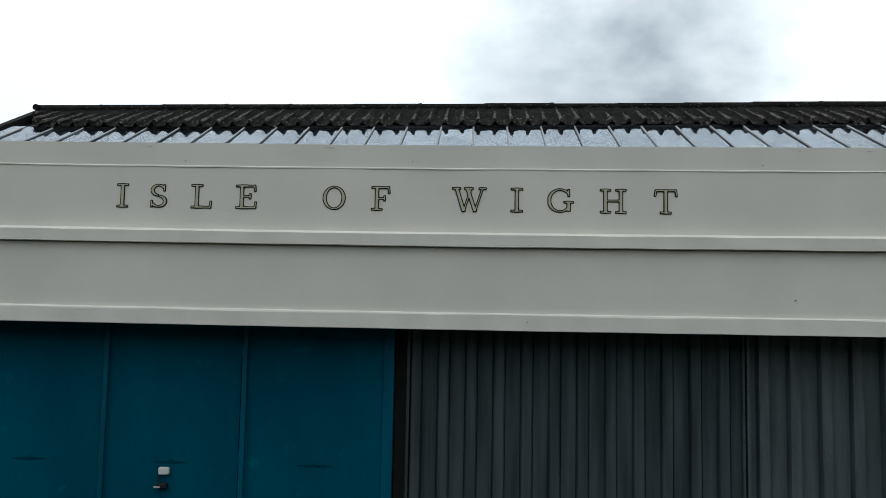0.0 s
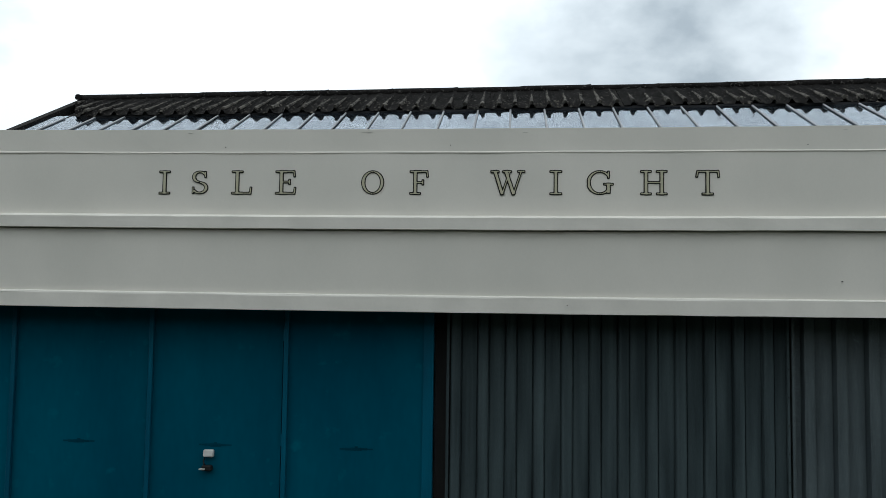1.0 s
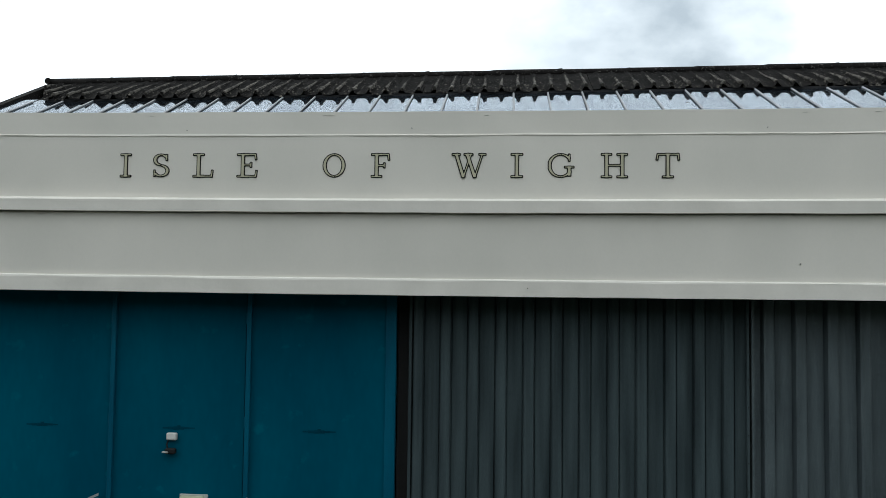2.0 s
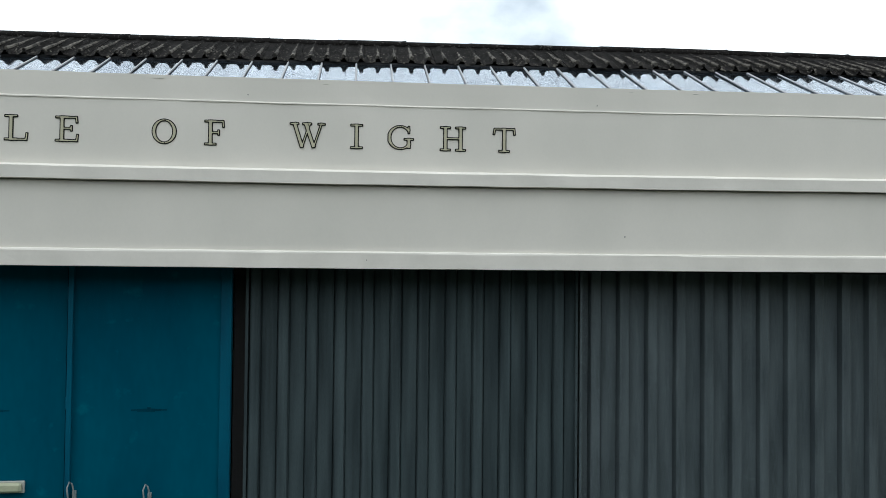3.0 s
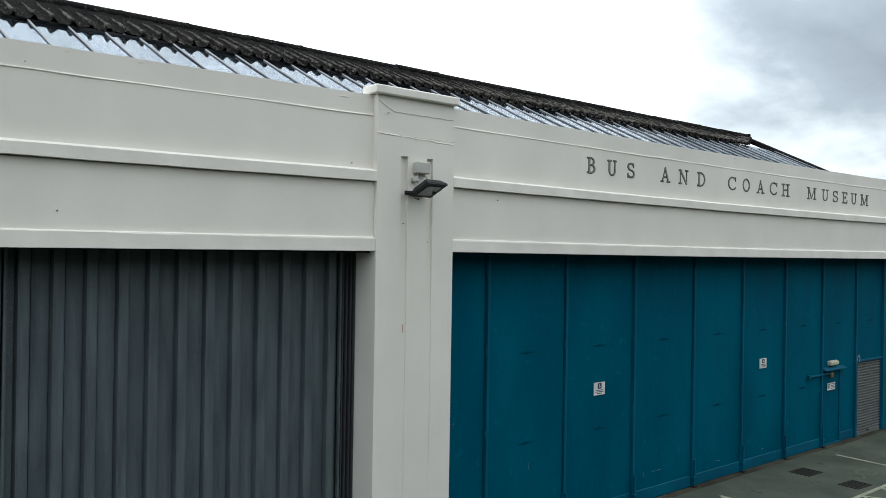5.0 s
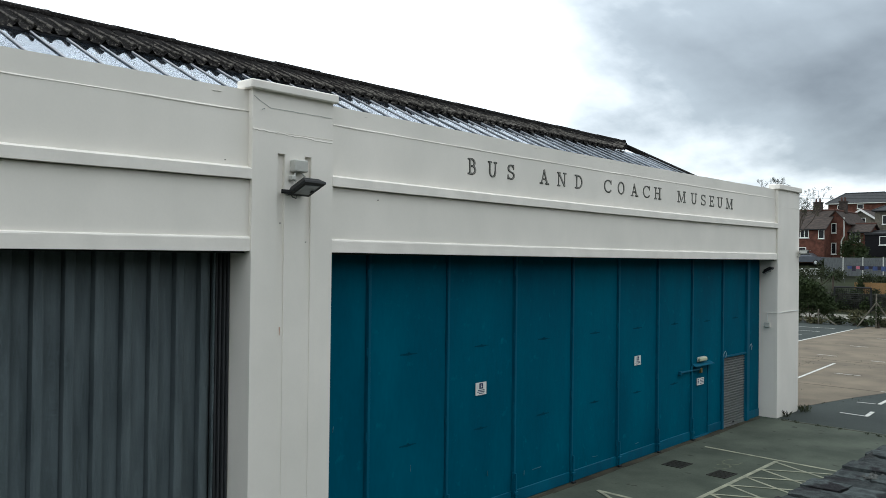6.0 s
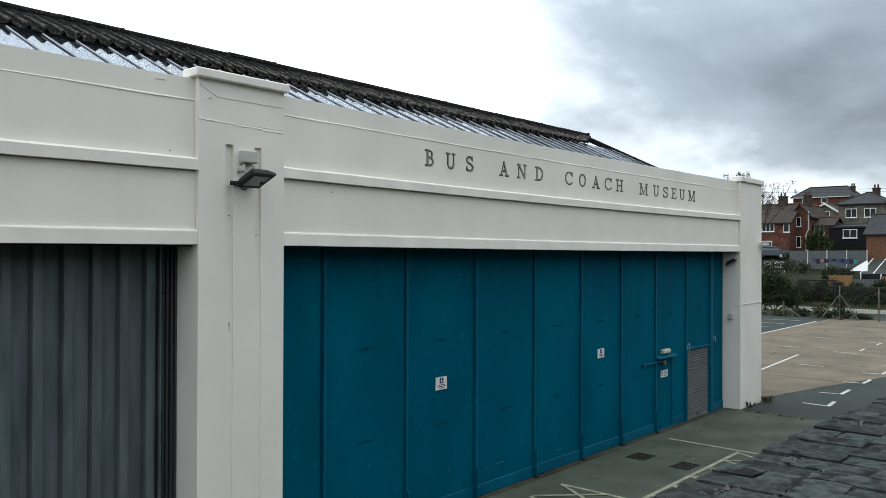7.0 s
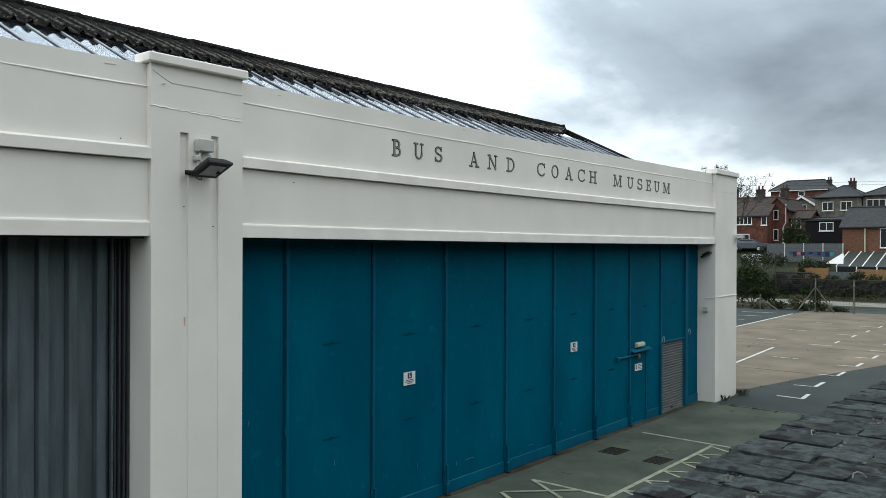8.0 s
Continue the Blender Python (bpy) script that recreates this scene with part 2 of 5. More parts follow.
ROOFGLASS = material("dirty_greenish_roof_glass", (0.050, 0.060, 0.055), (0.030, 0.038, 0.034), 2.0, 0.25, bump=0.05, spec=0.25)
LEAF = material("green_leaves", (0.040, 0.058, 0.020), (0.018, 0.028, 0.010), 1.2, 0.7, bump=0, fine=0.35, grain=3, spec=0.18)
LEAF_DULL = material("dull_shrub_leaves", (0.045, 0.055, 0.026), (0.022, 0.028, 0.014), 1.5, 0.8, bump=0, fine=0.35, grain=3, spec=0.18)
ROOT = material("pale_dry_root", (0.22, 0.21, 0.17), None, 6.0, 0.9)
STRAW = material("dry_grass", (0.10, 0.09, 0.048), (0.045, 0.05, 0.024), 1.5, 0.9, bump=0, fine=0.3, spec=0.18)
CLOTH_B = material("blue_washing", (0.06, 0.09, 0.22), None, 3.0, 0.9)
CLOTH_D = material("dark_washing", (0.035, 0.03, 0.05), None, 3.0, 0.9)
CLOTH_P = material("pink_washing", (0.55, 0.16, 0.22), None, 3.0, 0.9)
CLOTH_T = material("turquoise_sheet", (0.05, 0.28, 0.30), None, 3.0, 0.9)
CARPAINT = material("grey_blue_car_paint", (0.07, 0.08, 0.095), None, 3.0, 0.3, metal=0.3, bump=0, fine=0.03)
RUBBER = material("tyre_rubber", (0.02, 0.02, 0.02), None, 8.0, 0.8)


# ---- building helpers ----
def mesh_object(name, bm, mat, parent=None, label="", smooth=False):
    bmesh.ops.recalc_face_normals(bm, faces=bm.faces)
    me = bpy.data.meshes.new(name)
    bm.to_mesh(me)
    bm.free()
    me.materials.append(mat)
    if smooth:
        for f in me.polygons:
            f.use_smooth = True
    ob = new(name, me)
    ob.parent = parent
    if label:
        tagged(ob, label)
    return ob


def part(name, bm, mat, parent, label="", smooth=False):
    return mesh_object(name, bm, mat, parent, label, smooth)


def thing(name, x, y, z, label, category, group="", kind="", rz=0):
    ob = new(name)
    ob.empty_display_size = 0.1
    ob.matrix_world = pose(x, y, z, 0, 0, rz)
    return tagged(ob, label, category, group, kind)


def box(bm, x0, x1, y0, y1, z0, z1, bevel=0.0, turn=None):
    m = Matrix.LocRotScale(((x0 + x1) / 2, (y0 + y1) / 2, (z0 + z1) / 2), turn, (x1 - x0, y1 - y0, z1 - z0))
    made = bmesh.ops.create_cube(bm, size=1, matrix=m)
    if bevel:
        edges = list({e for v in made["verts"] for e in v.link_edges})
        bmesh.ops.bevel(bm, geom=edges, offset=bevel, segments=1, affect="EDGES")
    return bm


def boxed(*a, **k):
    return box(bmesh.new(), *a, **k)


def tube(bm, points, r, sides=6, r1=None):
    """A round bar along points, tapering from r to r1."""
    r1 = r if r1 is None else r1
    rings = []
    pts = [Vector(p) for p in points]
    for i, p in enumerate(pts):
        d = (pts[min(i + 1, len(pts) - 1)] - pts[max(i - 1, 0)]).normalized()
        a = d.orthogonal().normalized()
        b = d.cross(a)
        rad = r + (r1 - r) * i / max(1, len(pts) - 1)
        rings.append([bm.verts.new(p + rad * (math.cos(t) * a + math.sin(t) * b)) for t in (2 * math.pi * k / sides for k in range(sides))])
    for u, v in zip(rings, rings[1:]):
        for k in range(sides):
            bm.faces.new((u[k], u[(k + 1) % sides], v[(k + 1) % sides], v[k]))
    bm.faces.new(rings[0])
    bm.faces.new(list(reversed(rings[-1])))
    return bm


def extrude_x(profile, x0, x1, step=0.3, wobble=0.0, seed=0, sag=0.0):
    """A closed profile of (y, z) drawn along x, with a slightly uneven, hand-finished surface."""
    bm = bmesh.new()
    n = max(1, round((x1 - x0) / step))
    rings = []
    for i in range(n + 1):
        x = x0 + (x1 - x0) * i / n
        dip = sag * (1 - (2 * i / n - 1) ** 2)
        ring = []
        for j, (y, z) in enumerate(profile):
            dy = wobble * noise.noise((x * 1.3, j * 7.1 + seed, 0.0))
            dz = wobble * noise.noise((x * 1.7, j * 5.3 + seed, 9.0))
            ring.append(bm.verts.new((x, y + dy, z + dz - dip)))
        rings.append(ring)
    m = len(profile)
    for u, v in zip(rings, rings[1:]):
        for k in range(m):
            bm.faces.new((u[k], u[(k + 1) % m], v[(k + 1) % m], v[k]))
    bm.faces.new(rings[0])
    bm.faces.new(list(reversed(rings[-1])))
    return bm


def poly(bm, points, thick=(0, 0, -0.05)):
    """A flat plate from its corner points, with thickness."""
    a = [bm.verts.new(p) for p in points]
    b = [bm.verts.new(Vector(p) + Vector(thick)) for p in points]
    bm.faces.new(a)
    bm.faces.new(list(reversed(b)))
    for i in range(len(a)):
        j = (i + 1) % len(a)
        bm.faces.new((a[i], b[i], b[j], a[j]))
    return bm


# ---- ground ----
PROFILE = [(-3000, 0), (-300, 0), (-60, 0), (0, 0), (60, 0), (86, 0), (87.9, 0.15), (88.3, 1.5), (92, 1.9), (96, 2.6), (100, 3.2), (104, 4.6), (108, 5.6),
           (115, 7.6), (122, 9.0), (135, 11.0), (160, 12.5), (300, 14), (3000, 14)]
bm = bmesh.new()
YS = [-3000, -300, -60, -20, 0, 10, 20, 30, 45, 80, 300, 3000]
grid = [[bm.verts.new((x, y, z - 0.02)) for y in YS] for x, z in PROFILE]
for u, v in zip(grid, grid[1:]):
    for k in range(len(YS) - 1):
        bm.faces.new((u[k], v[k], v[k + 1], u[k + 1]))
tagged(mesh_object("ground", bm, GROUND), "rough grassy ground rising to a hillside of houses", "ground", kind="structure")


def sheet(name, corners, z, mat, label, category):
    bm = poly(bmesh.new(), [(x, y, z) for x, y in corners], (0, 0, -0.1))
    return tagged(mesh_object(name, bm, mat), label, category, kind="structure")


sheet("road", [(26.6, 9), (26.6, -12), (75, -12), (75, 30), (29, 30), (29, 9)], 0.0, ASPHALT, "dark worn asphalt yard beside the hall", "road")
sheet("pavement_1", [(-16, 0.7), (-16, -9.2), (26.5, -9.2), (26.9, -0.1), (28.7, 0.3), (28.7, 0.7)], 0.012, APRON, "grey concrete apron before the big doors", "pavement")
sheet("pavement_2", [(28.95, 0.3), (33.0, -0.56), (39.9, -2.5), (69.5, -10.5), (69.5, 8.4), (48, 8.3), (29, 8.3)], 0.008, TAN, "tan concrete car park with painted bays", "pavement")
sheet("pavement_3", [(77.5, -40), (83.5, -40), (83.5, 60), (77.5, 60)], 0.01, PALEPATH, "pale footpath beyond the car park", "pavement")


def stripe(x0, y0, x1, y1, w, mat, label, group, z=0.014):
    d = Vector((x1 - x0, y1 - y0, 0)).normalized()
    q = Vector((-d.y, d.x, 0)) * w / 2
    a, b = Vector((x0, y0, z)), Vector((x1, y1, z))
    bm = poly(bmesh.new(), [a + q, b + q, b - q, a - q], (0, 0, -0.006))
    return tagged(mesh_object("road_marking", bm, mat), label, "road marking", group, "structure")


WHITE_L, YEL_L = "worn white painted bay line", "faded yellow painted hatching line"
stripe(21.48, -0.1, 21.22, -3.9, 0.09, LINE_Y, "pale painted line on the concrete apron", "apron lines", 0.022)
stripe(21.2, -2.06, 9.0, -2.02, 0.10, LINE_Y, YEL_L, "apron lines", 0.022)
for i in range(7):
    x = 21.1 - 0.95 * i
    stripe(x, -2.1, x - 0.95, -3.9, 0.065, LINE_Y, YEL_L, "apron lines", 0.022 + 0.0005 * i)
    stripe(x - 0.95, -2.1, x, -3.9, 0.065, LINE_Y, YEL_L, "apron lines", 0.027 + 0.0005 * i)
stripe(15.88, -0.22, 15.82, -1.98, 0.09, LINE_Y, YEL_L, "apron lines", 0.0215)
stripe(15.85, -0.25, 14.75, -1.95, 0.08, LINE_Y, YEL_L, "apron lines", 0.031)
stripe(14.75, -0.25, 15.85, -1.4, 0.08, LINE_Y, YEL_L, "apron lines", 0.0305)
stripe(14.7, -0.25, 13.6, -1.95, 0.08, LINE_Y, YEL_L, "apron lines", 0.031)
# bay corners along the edge of the car park
stripe(29.45, -1.15, 29.35, -2.02, 0.11, LINE_W, WHITE_L, "bay lines", 0.016)
stripe(29.40, -1.97, 30.35, -1.90, 0.13, LINE_W, WHITE_L, "bay lines", 0.019)
for i in range(9):
    x = 32.1 + 3.2 * i
    stripe(x, -1.66 + 0.02 * i, x + 1.25, -1.64 + 0.02 * i, 0.13, LINE_W, WHITE_L, "bay lines", 0.016)
    stripe(x, -1.55 + 0.02 * i, x - 0.05, -0.95 + 0.02 * i, 0.08, LINE_W, WHITE_L, "bay lines", 0.0155)
stripe(36.3, 2.62, 43.2, 3.1, 0.12, LINE_W, WHITE_L, "bay lines", 0.016)
stripe(52.0, 8.24, 65.6, 8.5, 0.14, LINE_W, WHITE_L, "bay lines", 0.016)
for i in range(4):
    x = 39.5 + 6.2 * i
    stripe(x, 2.0 + 0.12 * i, x - 0.08, 0.9 + 0.12 * i, 0.06, LINE_W, WHITE_L, "bay lines", 0.016)
    stripe(x + 1, 4.9 + 0.1 * i, x + 0.9, 3.9 + 0.1 * i, 0.06, LINE_W, WHITE_L, "bay lines", 0.016)
for i in range(5):
    x = 47 + 3.6 * i
    stripe(x, 1.2, x + 1.2, 1.25, 0.1, LINE_W, WHITE_L, "bay lines", 0.0165)
    stripe(x + 4, 9.6, x + 3.9, 12.2, 0.09, LINE_W, WHITE_L, "bay lines", 0.0165)


JOINT_L = "dark weedy joint between concrete slabs"
for k in range(4):
    x = 35.2 + 9.1 * k
    stripe(x, max(-0.5 - 0.27 * (x - 33), -9), x + 0.35, 8.2, 0.03, JOINT, JOINT_L, "slab joints", 0.0125)
stripe(26.72, -0.2, 26.45, -8.0, 0.06, JOINT, "dark joint at the edge of the apron", "slab joints", 0.0165)


# dirt swept against the foot of the doors
for k in range(14):
    x = 8.7 + 1.27 * k
    stripe(x, 0.44 + 0.02 * math.sin(k * 2.1), x + 1.3, 0.44 + 0.02 * math.sin(k * 2.1 + 2.1), 0.16 + 0.05 * math.sin(k * 1.3), JOINT, "dark dirt swept against the doors", "door dirt", 0.0165 + 0.0004 * (k % 3))
# worn yellow loops of an old marking
for cx, r0, a0, a1 in ((20.35, 0.30, 20, 300), (19.75, 0.26, 150, 430)):
    bm = bmesh.new()
    n = 14
    ring = []
    for k in range(n + 1):
        a = radians(a0 + (a1 - a0) * k / n)
        w = 0.03 + 0.012 * math.sin(k * 1.9)
        ring.append([bm.verts.new((cx + (r0 + q) * math.cos(a), -1.3 + 0.7 * (r0 + q) * math.sin(a), 0.019)) for q in (-w, w)])
    for u, v in zip(ring, ring[1:]):
        bm.faces.new((u[0], u[1], v[1], v[0]))
    tagged(mesh_object("road_marking", bm, LINE_FAINT), "almost worn-off yellow curved marking", "road marking", "worn loops", "structure")


def drain_cover(x, y, w, d, rz):
    t = thing("drain_cover", x, y, 0.012, "rusty iron drain cover set in the concrete apron", "drain cover", "apron drains", rz=rz)
    bm = bmesh.new()
    for a in (-w / 2, w / 2 - 0.04):
        box(bm, a, a + 0.04, -d / 2, d / 2, -0.02, 0.014)
    for a in (-d / 2, d / 2 - 0.04):
        box(bm, -w / 2 + 0.04, w / 2 - 0.04, a, a + 0.04, -0.02, 0.014)
    part("rim", bm, IRON, t)
    bm = bmesh.new()
    n = 7
    for i in range(n):
        a = -w / 2 + 0.05 + (w - 0.1) * i / n
        box(bm, a, a + 0.045, -d / 2 + 0.04, d / 2 - 0.04, -0.01, 0.009)
    part("grate", bm, IRON, t)


drain_cover(19.2, -0.42, 0.62, 0.5, -2)
drain_cover(19.05, -1.6, 0.62, 0.46, -4)


# ---- hall: front walls ----
def front_wall(name, x0, x1, label, seed, sag):
    main = [(0.40, 7.24), (0.088, 7.24), (0.088, 6.965), (0.08, 6.95), (0.08, 6.18), (0.10, 6.010), (0.10, 5.998), (0.045, 5.996), (0.045, 5.21), (0.045, 5.03), (0.52, 5.03), (0.52, 6.4), (0.40, 6.4)]
    w = tagged(mesh_object(name, extrude_x(main, x0, x1, 0.4, 0.006, seed, sag), CREAM), label, "wall", kind="structure")
    part("string_course", extrude_x([(0.11, 6.198), (-0.028, 6.151), (-0.028, 6.012), (0.07, 6.008)], x0, x1, 0.3, 0.006, seed + 3, sag), CREAM_EDGE, w)
    part("fascia", extrude_x([(0.07, 5.224), (0.012, 5.209), (0.004, 5.198), (0.001, 5.186), (0.0, 5.018), (0.07, 5.013)], x0, x1, 0.3, 0.005, seed + 5, sag * 0.6), CREAM_EDGE, w)
    part("bead", extrude_x([(0.10, 6.967), (0.072, 6.954), (0.073, 6.943), (0.10, 6.937)], x0, x1, 0.25, 0.006, seed + 8, sag), CREAM_EDGE, w)
    return w


# added dark plate, unseen under the soffit, that deepens shade on the door tops
for u, v in ((-11.18, 7.10), (8.58, 26.86)):
    tagged(mesh_object("trim", boxed(u, v, 0.10, 0.53, 4.985, 5.026), VOID), "added dark plate under the soffit that deepens the shade on the doors", "trim", kind="structure")
front_wall("wall_south_1", -11.2, 7.12, "cream painted rendered wall over folding doors with string course", 1, 0.045)
front_wall("wall_south_2", 8.56, 26.88, "cream painted rendered wall over teal doors with string course", 40, 0.03)


def pillar(name, x0, x1, label, grooves, cap0, cap1):
    p = tagged(mesh_object(name, boxed(x0 + 0.002, x1 - 0.002, 0.032, 0.56, 0, 7.24), CREAM), label, "pillar", kind="structure")
    bm = bmesh.new()
    if grooves:
        a, b, c, d = grooves
        for u, v in ((x0, a), (b, c), (d, x1)):
            box(bm, u, v, -0.02, 0.032, 0.0, 6.4)
        for u, v in ((a, b), (c, d)):
            poly(bm, [(u, 0.032, 0.0), (u, -0.014, 0.0), (u, -0.006, 4.0), (u, 0.014, 5.2), (u, 0.0315, 5.9)], (v - u, 0, 0))
        box(bm, x0, x1, -0.02, 0.032, 6.4, 6.69)
    else:
        box(bm, x0, x1, -0.02, 0.032, 0.0, 6.69, 0.006)
    part("facing", bm, CREAM, p)
    bm = boxed(x0, x1, -0.012 if grooves else -0.0195, 0.032, 6.694 if grooves else 6.691, cap0, 0.003)
    part("upper_facing", bm, CREAM, p)
    if grooves:
        # uneven plaster ridge and a repaired crack under the cap
        w, ragged = x1 - x0, random.Random(3)
        bm = bmesh.new()
        tube(bm, [(x0 + 0.01 + w * k / 24 * 0.98, -0.018 + ragged.uniform(-0.003, 0.003), 6.70 - 0.05 * k / 24 + ragged.uniform(-0.008, 0.008)) for k in range(25)], 0.010, 5)
        part("plaster_ledge", bm, CREAM_EDGE, p)
        bm = bmesh.new()
        tube(bm, [(x0 + 0.02, -0.013, 7.16), (x0 + 0.16, -0.013, 7.085), (x0 + 0.3, -0.013, 7.025)] + [(x0 + 0.3 + (w - 0.32) * k / 9, -0.013, 7.025 + 0.005 * math.sin(k * 3)) for k in range(1, 10)], 0.006, 4)
        part("crack", bm, GREYBOX, p)
        bm = bmesh.new()
        tube(bm, [(x0 + 0.15, -0.02, 6.985), (x0 + 0.17, -0.045, 6.995), (x0 + 0.20, -0.02, 7.0)], 0.007, 5)
        part("stub", bm, STEEL, p)
    bm = boxed(x0 - 0.07, x1 + 0.05, -0.09, 0.27, cap0, cap1, 0.015)
    part("cap", bm, CREAM_EDGE, p)
    return p


pillar("pillar_1", 7.12, 8.56, "cream painted pillar with shallow vertical grooves and cap", (7.545, 7.675, 8.03, 8.15), 7.25, 7.375)
pillar("pillar_2", 26.88, 28.80, "cream painted corner pillar with a flat cap", None, 7.24, 7.40)
pillar("pillar_3", -13.1, -11.2, "cream painted corner pillar at the hall's end", None, 7.24, 7.40)

# closing walls of the hall behind the front
tagged(mesh_object("wall_east", boxed(28.5, 28.78, 0.56, 9.0, 0, 7.2), CREAM), "plain cream rendered side wall", "wall", kind="structure")
tagged(mesh_object("wall_west", boxed(-13.08, -12.8, 0.56, 9.0, 0, 7.2), CREAM), "plain cream rendered side wall", "wall", kind="structure")
tagged(mesh_object("wall_north", boxed(-13.08, 28.78, 9.0, 9.3, 0, 7.2), CREAM), "plain cream rendered rear wall", "wall", kind="structure")
tagged(mesh_object("ceiling", boxed(-12.8, 28.5, 0.42, 9.0, 6.4, 6.55), VOID), "dark ceiling deck inside the hall", "ceiling", kind="structure")
tagged(mesh_object("floor", boxed(-12.8, 28.5, 0.74, 9.0, -0.05, 0.016), APRON), "bare concrete floor inside the hall", "floor", kind="structure")

# ---- hall: roof ----
RX0, RX1, RIDGE_Y, RIDGE_Z, TAN_P = -8.75, 25.05, 4.5, 8.90, 0.477
LOW_Y = 3.2


def roof_z(y, drop=0.0):
    return RIDGE_Z - TAN_P * abs(RIDGE_Y - y) - drop


def ridge_sag(x):
    """The old ridge dips towards the west end."""
    return -0.165 * min(1, max(0, (6 - x) / 14.5))


roof = tagged(mesh_object("roof", poly(bmesh.new(), [(RX0, 0.42, roof_z(0.42, 0.36)), (RX1, 0.42, roof_z(0.42, 0.36)), (RX1, RIDGE_Y, roof_z(RIDGE_Y, 0.36)), (RX0, RIDGE_Y, roof_z(RIDGE_Y, 0.36))]), DARKTRIM),
              "pitched roof of flat glass sheets, drawn as mirror metal, under mossy corrugated cement", "roof", kind="structure")
bm = bmesh.new()
for u, v in ((RX0, 6.0), (6.0, RX1)):
    poly(bm, [(u, RIDGE_Y, RIDGE_Z - 0.03 + ridge_sag(u)), (v, RIDGE_Y, RIDGE_Z - 0.03 + ridge_sag(v)), (v, 9.2, roof_z(9.2, 0.03)), (u, 9.2, roof_z(9.2, 0.03))])
part("rear_slope", bm, CEMENT, roof)
for x in (RX0 + 0.05, RX1 - 0.3):
    bm = poly(bmesh.new(), [(x, 0.45, 6.5), (x, 8.95, 6.5), (x, 8.95, roof_z(8.95, 0.52)), (x, RIDGE_Y, roof_z(RIDGE_Y, 0.52)), (x, 0.45, max(6.6, roof_z(0.45, 0.52)))], (0.25, 0, 0))
    part("gable", bm, CREAM, roof)
part("flat_roof", boxed(RX1 + 0.01, 28.5, 0.42, 9.0, 6.56, 6.8), DARKTRIM, roof)
part("flat_roof", boxed(-12.8, RX0 - 0.01, 0.42, 9.0, 6.56, 6.8), DARKTRIM, roof)
SEAM_STEP = 0.528
seams = [-0.37 + SEAM_STEP * k for k in range(-15, 49)]
edges = [RX0 + 0.1] + seams + [RX1 - 0.1]
for a, b in zip(edges, edges[1:]):
    tip, lean = random.uniform(-0.010, 0.010), random.uniform(-0.004, 0.004)
    bm = bmesh.new()
    cols = []
    for i, x in enumerate((a + 0.012, (a + b) / 2, b - 0.012)):
        cols.append([bm.verts.new((x, y, roof_z(y, 0.050) + ridge_sag(x) + tip * (y - 2) / 1.4 + lean * (i - 1))) for y in (0.6, 1.5, 2.3, 3.4)])
    for u, v in zip(cols, cols[1:]):
        for k in range(3):
            bm.faces.new((u[k], u[k + 1], v[k + 1], v[k]))
    bmesh.ops.solidify(bm, geom=list(bm.faces), thickness=0.008)
    part("roof_sheet", bm, ROOF_PANE, roof)
for x in seams:
    bm = bmesh.new()
    tube(bm, [(x, 0.6, roof_z(0.6, 0.036) + ridge_sag(x)), (x + random.uniform(-0.01, 0.01), 3.2, roof_z(3.2, 0.036) + ridge_sag(x))], 0.016, 6)
    part("seam", bm, SEAM, roof)


def low_edge(x):
    """Where the corrugated sheets stop: straight, but cut back slantwise at both ends."""
    y = LOW_Y
    if x > RX1 - 2.2:
        y = max(y, LOW_Y + (x - RX1 + 2.2) / 2.1 * (RIDGE_Y - 0.25 - LOW_Y))
    if x < RX0 + 0.65:
        y = max(y, LOW_Y + (RX0 + 0.65 - x) / 0.6 * (RIDGE_Y - 0.25 - LOW_Y))
    return min(y, RIDGE_Y - 0.2)


CORR = SEAM_STEP / 2
x = RX0 + 0.08
while x < RX1 - 0.2:
    x1 = min(x + CORR * 4, RX1 - 0.08)
    bm = bmesh.new()
    n = max(4, round((x1 - x) / CORR * 8))
    lift, slip = random.uniform(0, 0.014), random.uniform(-0.03, 0.03)
    rows = []
    for i in range(n + 1):
        xx = x + (x1 - x) * i / n
        ph = 2 * math.pi * (xx - RX0) / CORR
        c = 0.080 * max(0.0, math.cos(ph)) ** 3.0 - 0.012 + 0.010 * noise.noise((xx * 9, 4.0, 1.0))
        lo = low_edge(xx) + slip
        mids = lo + (RIDGE_Y - lo) * 0.5
        rows.append([bm.verts.new((xx, y, roof_z(y) + c * (1 - 0.75 * (y - lo) / (RIDGE_Y - lo)) + lift + ridge_sag(xx) + 0.006 * noise.noise((xx * 3, y * 3, 0)))) for y in (lo, mids, RIDGE_Y - 0.05)])
    for u, v in zip(rows, rows[1:]):
        for k in range(2):
            bm.faces.new((u[k], u[k + 1], v[k + 1], v[k]))
    bmesh.ops.solidify(bm, geom=list(bm.faces), thickness=0.022)
    part("corrugated_sheet", bm, CEMENT, roof, smooth=True)
    x = x1 + 0.004
# lichen-grown rolls over the joints of the sheets, thick at the eaves and dying out up the slope
rng = random.Random(66)
